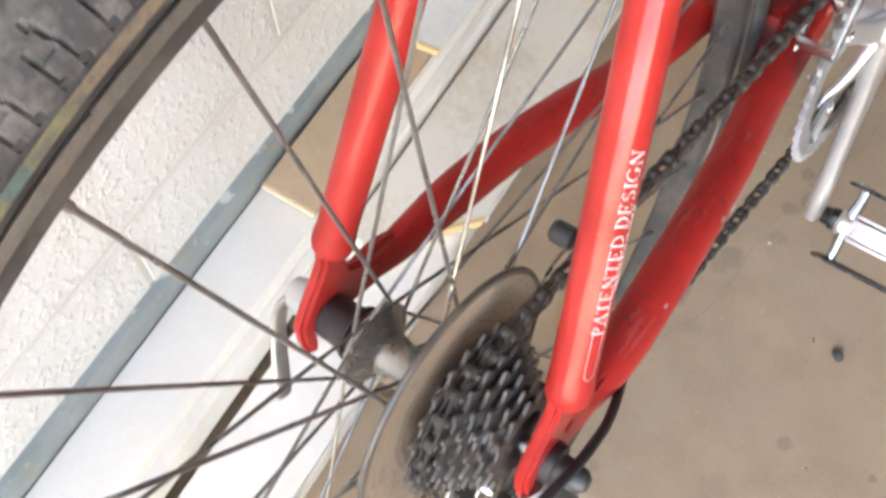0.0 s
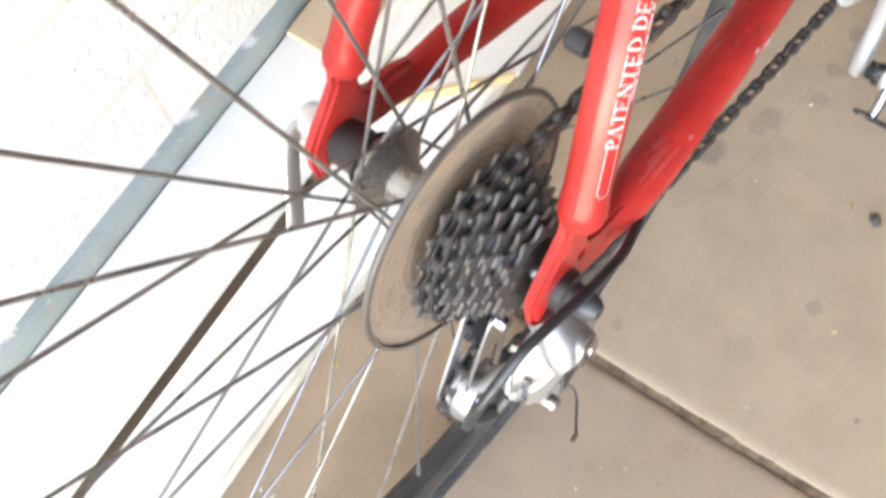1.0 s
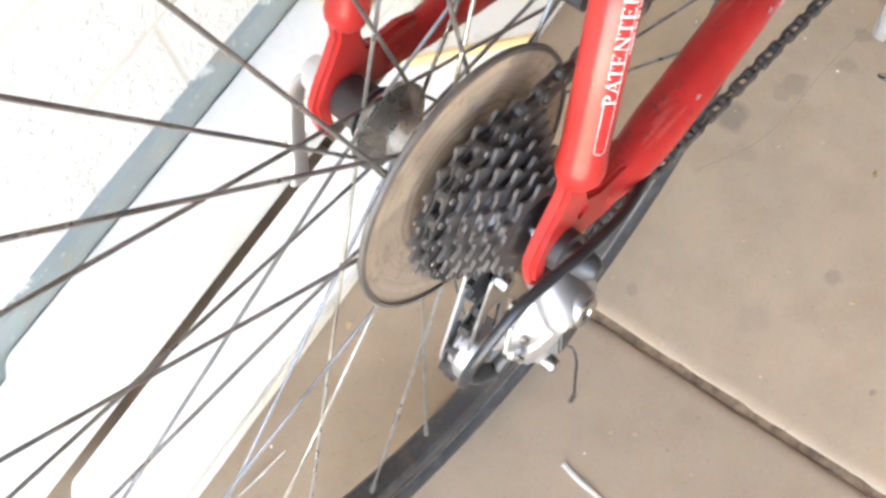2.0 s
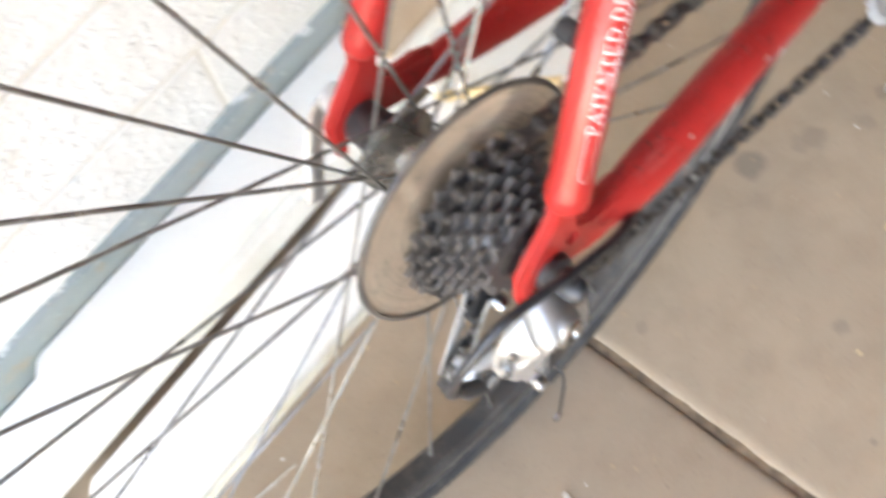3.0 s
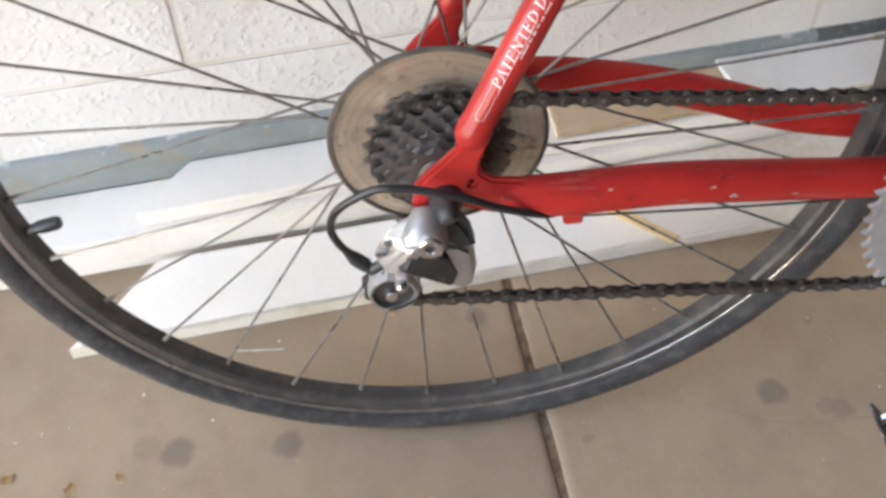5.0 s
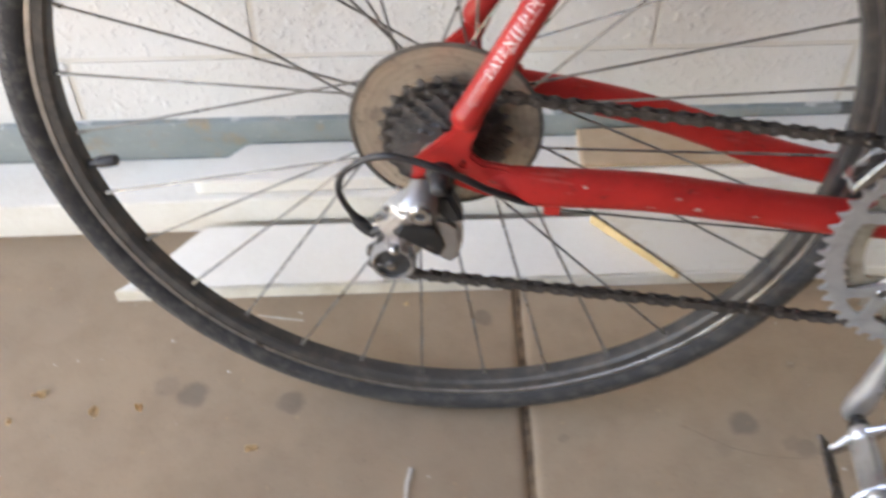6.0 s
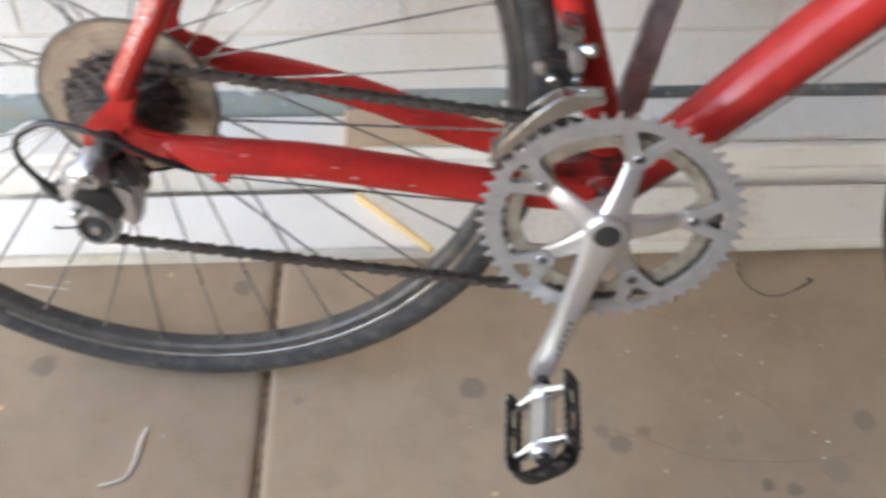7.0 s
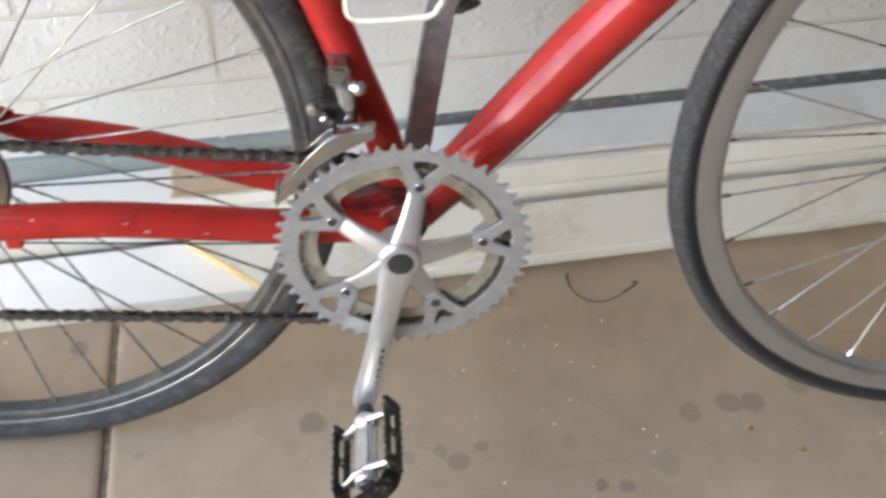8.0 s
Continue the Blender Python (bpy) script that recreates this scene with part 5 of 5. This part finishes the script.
    end = curve_points([(-0.0220, -0.0880, -0.0570), (-0.0195, -0.0935, -0.0605), (-0.0225, -0.0985, -0.0630), (-0.0282, -0.1025, -0.0635), (-0.0345, -0.1070, -0.0612), (-0.0375, -0.1095, -0.0595)], 6)
    part("cable_tail", tube(end, 0.0007, 8), THREAD, rd, "frayed end of the gear cable")
    part("cable_crimp", tube([end[-1], end[-1] + Vector((-0.0045, -0.0005, 0.001))], 0.0013, 10), CHROME, rd)
    part("gear_cable", tube(curve_points([(0.0850, -0.0672, -0.0325), (0.20, -0.0560, -0.0480), (0.300, -0.0400, -0.0640), (0.372, -0.0120, -0.0780)], 4), 0.0008, 6), HOUSING, rd, "thin gear cable under the stay")


def front_derailleur():
    fd = part("front_derailleur", flat_plate([(0.3315, 0.0990), (0.3460, 0.0985), (0.3485, 0.0890), (0.3440, 0.0765), (0.3350, 0.0765), (0.3312, 0.0850)], -0.0360, -0.0100, (), 0.0026), HUB, bicycle, "polished front derailleur mounted on the seat tube", 50)
    part("clamp_screw", tube([(0.3440, -0.0330, 0.0800), (0.3490, -0.0350, 0.0812), (0.3500, -0.0354, 0.0814), (0.3560, -0.0385, 0.0826), (0.3575, -0.0392, 0.0829)], [0.0034, 0.0036, 0.0058, 0.0060, 0.0044], 18), CHROME, fd)
    part("linkage", hull([(0.3362, -0.0420, 0.0862), (0.3471, -0.0420, 0.0858), (0.3523, -0.0440, 0.0711), (0.3462, -0.0450, 0.0627), (0.3395, -0.0440, 0.0679), (0.3380, -0.0300, 0.0840), (0.3470, -0.0300, 0.0830), (0.3500, -0.0320, 0.0700), (0.3440, -0.0320, 0.0640)], 0.0022), SATIN, fd, "polished linkage", 50)
    part("inner_linkage", flat_plate([(0.3248, 0.0687), (0.3386, 0.0703), (0.3520, 0.0560), (0.3500, 0.0400), (0.3260, 0.0418), (0.3225, 0.0565)], -0.0370, -0.0150, (), 0.003), BLACK, fd, "oily dark linkage", 50)
    part("cable_arm", flat_plate([(0.3152, 0.0695), (0.3240, 0.0733), (0.3387, 0.0708), (0.3384, 0.0648), (0.3168, 0.0619)], -0.0385, -0.0320, (), 0.0018), CHAIN, fd, "grimy cable arm")
    part("cable_nut", turned([(0.0, -0.0440), (0.0030, -0.0440), (0.0042, -0.0425), (0.0044, -0.0370), (0.0, -0.0370)], 18, (0.3186, 0, 0.0664)), RING_DIRTY, fd, "dull brass cable nut")
    part("cable_bolt", turned([(0.0, -0.0490), (0.0034, -0.0490), (0.0050, -0.0475), (0.0052, -0.0350), (0.0, -0.0350)], 18, (0.3289, 0, 0.0600)), CHROME, fd)
    part("pivot_screw", turned([(0.0, -0.0470), (0.0028, -0.0470), (0.0036, -0.0458), (0.0036, -0.0360), (0.0, -0.0360)], 16, (0.3459, 0, 0.0603)), CHROME, fd)
    # chain guide: an outer blade that widens forward, an inner one, and the bridge over them
    blade = [(0.2850, 0.0030), (0.2958, 0.0215), (0.3146, 0.0456), (0.3293, 0.0600), (0.3387, 0.0645), (0.3500, 0.0655), (0.3657, 0.0655), (0.3645, 0.0590), (0.3560, 0.0560), (0.3336, 0.0445), (0.3206, 0.0350), (0.3080, 0.0205), (0.2955, 0.0060), (0.2895, 0.0015)]
    part("cage_plate", flat_plate(blade, -0.0720, -0.0698, (), 0.0009), BLADE, fd, "polished chain guide blade")
    part("cage_plate", flat_plate([(x, z - 0.006) for x, z in blade], -0.0500, -0.0486, (), 0.0005), BLADE, fd, "polished chain guide blade")
    part("cage_bridge", tube([(0.3490, -0.0718, 0.0642), (0.3490, -0.0670, 0.0648), (0.3490, -0.0620, 0.0646)], [(0.0150, 0.0012)] * 3, 14, (1, 0, 0)), BLADE, fd)
    part("cage_tail", tube([(0.2880, -0.0715, 0.0030), (0.2870, -0.0600, 0.0030), (0.2880, -0.0485, 0.0040)], [(0.0012, 0.0050)] * 3, 10, (1, 0, 0)), BLADE, fd)


def bottle_cage():
    bc = part("bottle_cage", tube(curve_points([(0.3560, -0.0200, 0.2700), (0.3500, -0.0230, 0.1750), (0.3480, -0.0240, 0.1420), (0.3530, -0.0240, 0.1330), (0.3640, -0.0240, 0.1310), (0.3950, -0.0240, 0.1325), (0.4080, -0.0240, 0.1340), (0.4140, -0.0240, 0.1400), (0.4160, -0.0235, 0.1600), (0.4000, -0.0200, 0.2750)], 6), 0.0026, 14), CREAM, bicycle, "cream coated wire bottle cage on the seat tube")
    part("cage_wire", tube(curve_points([(0.3560, 0.0200, 0.2700), (0.3500, 0.0230, 0.1750), (0.3480, 0.0240, 0.1480), (0.3600, 0.0240, 0.1400), (0.3950, 0.0240, 0.1415), (0.4120, 0.0240, 0.1480), (0.4160, 0.0235, 0.1650), (0.4000, 0.0200, 0.2750)], 6), 0.0026, 14), CREAM, bc)
    part("cage_strap", tube(curve_points([(0.3060, 0.0, 0.2500), (0.3300, -0.0190, 0.2580), (0.3560, -0.0200, 0.2700), (0.3800, -0.0210, 0.2780), (0.4000, -0.0200, 0.2750), (0.4120, 0.0, 0.2740), (0.4000, 0.0200, 0.2750), (0.3560, 0.0200, 0.2700), (0.3300, 0.0190, 0.2580), (0.3060, 0.0, 0.2500)], 5), 0.0026, 12), CREAM, bc)


def fork():
    fk = part("fork", tube([HEAD_LOW + Vector((0, -0.045, -0.012)), HEAD_LOW + Vector((0, 0, -0.008)), HEAD_LOW + Vector((0, 0.045, -0.012))], 0.0150, 20, (1, 0, 0)), RED, bicycle, "red front fork")
    for s in (-1, 1):
        pts = curve_points([HEAD_LOW + Vector((0, s * 0.045, -0.012)), Vector((0.880, s * 0.050, 0.280)), Vector((0.918, s * 0.053, 0.130)), FRONT + Vector((0, s * 0.056, 0))], 5)
        part("fork_blade", tube(pts, [0.0135 - 0.006 * i / len(pts) for i in range(len(pts))], 20), RED, fk)
    part("front_axle", tube([FRONT + Vector((0, -0.062, 0)), FRONT + Vector((0, 0.062, 0))], 0.0060, 16, (1, 0, 0)), CHROME, fk)


REAR_HUB = {"left": 0.0330, "right": -0.0130, "r": 0.0215, "mat": HUB,
            "prof": [(0.0, 0.0428), (0.0120, 0.0428), (0.0135, 0.0420), (0.0165, 0.0400), (0.0205, 0.0365), (0.0245, 0.0345), (0.0245, 0.0315), (0.0200, 0.0295), (0.0125, 0.0230), (0.0105, 0.0140),
                     (0.0105, 0.0020), (0.0140, -0.0075), (0.0245, -0.0115), (0.0245, -0.0140), (0.0, -0.0140)]}
FRONT_HUB = {"left": 0.0330, "right": -0.0330, "r": 0.0185, "mat": ALU,
             "prof": [(0.0, 0.0500), (0.0090, 0.0500), (0.0100, 0.0380), (0.0210, 0.0350), (0.0210, 0.0315), (0.0120, 0.0240), (0.0110, 0.0), (0.0120, -0.0240), (0.0210, -0.0315), (0.0210, -0.0350), (0.0100, -0.0380), (0.0090, -0.0500), (0.0, -0.0500)]}

frame_mesh = frame_parts()
stay_lettering(frame_mesh)
paint_chips(frame_mesh)
rear = wheel_set("wheel", "weathered grey rear rim with worn black tyre", Vector((0, 0, 0)), 0, (RIM_OLD, RIM_TRACK), (RUBBER, TREAD), SPOKE, -37.45, REAR_HUB, 0.3086)
rear_drive(rear)
tyre_label(rear)
front = wheel_set("wheel", "silver front rim with dusty black tyre", FRONT, 1.0, (RIM_NEW, RIM_NEW), (BLACK_RUBBER, TREAD_FINE), SPOKE_NEW, 201.6, FRONT_HUB, 0.2992, 0.2950, 0.3180, 0.3263, 0.0136, 0.25)
crankset()
PEDAL_AT = Vector((0.3480, -0.0845, -0.2257))
pedal(Matrix.Translation(PEDAL_AT) @ pose(0, 0, 0, 0, -40, 0))
pedal(Matrix.Translation((0.4340, 0.0650, 0.1140)) @ pose(0, 0, 0, 0, 110, 180))
chain()
rear_derailleur()
front_derailleur()
bottle_cage()
fork()


# ---------------------------------------------------------------- litter on the floor
def litter():
    rng = random.Random(21)

    def leaf(x, y, size, turn, label):
        bm = bmesh.new()
        n = 13
        rim = [bm.verts.new((size * (0.45 + 0.7 * rng.random()) * math.cos(k * 2 * math.pi / n), size * (0.4 + 0.4 * rng.random()) * math.sin(k * 2 * math.pi / n), size * rng.uniform(0.02, 0.38))) for k in range(n)]
        mid = bm.verts.new((0, 0, size * 0.12))
        for k in range(n):
            bm.faces.new((mid, rim[k], rim[(k + 1) % n]))
        bmesh.ops.solidify(bm, geom=list(bm.faces), thickness=0.0004)
        low = min(v.co.z for v in bm.verts)
        ob = part("leaf_fragment", bm, LEAF, sharp=12)
        ob.matrix_basis = pose(x, y, -low, 0, 0, turn)
        tagged(ob, label, "dry leaf", "leaf fragments on the floor")

    for x, y, size, turn in ((-0.391, -0.049, 0.009, 20), (-0.334, -0.065, 0.008, 75), (-0.292, -0.056, 0.006, 120), (-0.175, -0.094, 0.007, 10), (-0.047, 0.093, 0.004, 40), (0.508, 0.120, 0.007, 60),
                             (0.787, -0.089, 0.006, 15), (0.740, -0.059, 0.006, 200), (-0.412, -0.082, 0.005, 90), (0.3165, -0.1486, 0.0035, 30), (0.215, -0.195, 0.0028, 140)):
        leaf(x, y, size, turn, "curled dry brown leaf fragment on the concrete")

    strip = curve_points([(-0.0230, -0.1040, 0.0016), (-0.0255, -0.1200, 0.0030), (-0.0260, -0.1430, 0.0018), (-0.0320, -0.1610, 0.0016), (-0.0530, -0.1700, 0.0014)], 6)
    ob = part("paper_strip", tube(strip, [(0.0006, 0.0023 - 0.0012 * i / len(strip)) for i in range(len(strip))], 10, (0, 0, 1)), LINT)
    tagged(ob, "torn pale paper fibre strip lying on the concrete", "paper strip")
    ob = part("wood_sliver", tube([(-0.199, 0.0652, 0.0012), (-0.175, 0.0632, 0.0013), (-0.151, 0.0622, 0.0010)], [0.0006, 0.0011, 0.0006], 8, (0, 0, 1)), LINT)
    tagged(ob, "thin pale wood sliver lying on the concrete", "wood sliver")
    thread = curve_points([(0.582, 0.166, 0.0012), (0.5815, 0.150, 0.0020), (0.588, 0.134, 0.0012), (0.606, 0.121, 0.0010), (0.626, 0.1225, 0.0014), (0.643, 0.131, 0.0040), (0.656, 0.1375, 0.0090), (0.661, 0.1440, 0.0060), (0.6575, 0.1490, 0.0016)], 6)
    n = len(thread)
    ob = part("thread", tube(thread, [0.0006 + 0.0005 * (i / n > 0.6) + 0.0006 * (i / n < 0.15) for i in range(n)], 8, (0, 0, 1)), THREAD)
    tagged(ob, "dark tangled thread lying on the concrete", "thread")
    bm = bmesh.new()
    bmesh.ops.create_icosphere(bm, subdivisions=2, radius=0.0052)
    for v in bm.verts:
        v.co = Vector((v.co.x * 1.25, v.co.y * 0.85, max(v.co.z * 0.7, -0.0018))) * (1 + 0.35 * noise.noise(v.co * 260))
    low = min(v.co.z for v in bm.verts)
    ob = part("pebble", bm, THREAD, sharp=25)
    ob.matrix_basis = pose(0.316, -0.171, -low, 0, 0, 35)
    tagged(ob, "small dark broken pebble lying on the concrete", "pebble")
    # fine curved scuff lines in the concrete, a hair proud of it
    floor_ob = bpy.data.objects["floor"]
    for line in ([(0.227, -0.036), (0.295, -0.063), (0.386, -0.065), (0.453, -0.074), (0.518, -0.093), (0.597, -0.091), (0.666, -0.078)],
                 [(0.553, 0.063), (0.539, 0.031), (0.544, 0.013), (0.565, -0.008), (0.589, -0.025), (0.604, -0.042)]):
        pts = [Vector((p.x, p.y + 0.0012 * noise.noise((p.x * 60, 0, 4)), 0.0)) for p in curve_points([(x, y, 0) for x, y in line], 10)]
        part("scuff_line", tube(pts, [(0.0002, 0.0002 + 0.0003 * abs(noise.noise((p.x * 90, p.y * 90, 1)))) for p in pts], 6, (0, 0, 1)), SCUFF, floor_ob, "thin dark scuff line")
    # crumbs and flecks too small to count
    bm = bmesh.new()
    for i in range(420):
        x, y = (rng.gauss(0.47, 0.09), rng.gauss(0.05, 0.05)) if i > 340 else (rng.uniform(-0.6, 1.1), rng.uniform(-0.45, 0.1))
        if y > 0.11:
            continue
        if abs(x - joint_x(y)) < 0.022:
            continue
        r = rng.choice((0.0005, 0.0006, 0.0008, 0.0012))
        bmesh.ops.create_icosphere(bm, subdivisions=1, radius=r, matrix=pose(x, y, r * 0.35, 0, 0, rng.uniform(0, 180)) @ Matrix.Diagonal((1.5, 0.9, 0.5, 1)))
    ob = part("crumbs", bm, CRUMB)
    tagged(ob, "brown crumbs of leaf scattered on the concrete", "crumbs", kind="stuff")
    bm = bmesh.new()
    spots = [(0.1228, -0.1754), (0.441, 0.024), (0.502, 0.028), (0.743, -0.068), (0.345, 0.046), (0.36, 0.02), (0.45, 0.03), (0.63, -0.055), (0.52, 0.06)] + [(rng.uniform(-0.5, 1.0), rng.uniform(-0.4, 0.09)) for _ in range(36)] + [(rng.gauss(0.48, 0.10), rng.uniform(-0.1, 0.10)) for _ in range(16)]
    for x, y in spots:
        r = rng.choice((0.0005, 0.0008, 0.0012))
        bmesh.ops.create_icosphere(bm, subdivisions=1, radius=r, matrix=pose(x, y, r * 0.35, 0, 0, rng.uniform(0, 180)) @ Matrix.Diagonal((1.3, 0.9, 0.5, 1)))
    ob = part("paint_flecks", bm, BOARD)
    tagged(ob, "white paint flecks scattered on the concrete", "paint flecks", kind="stuff")


litter()
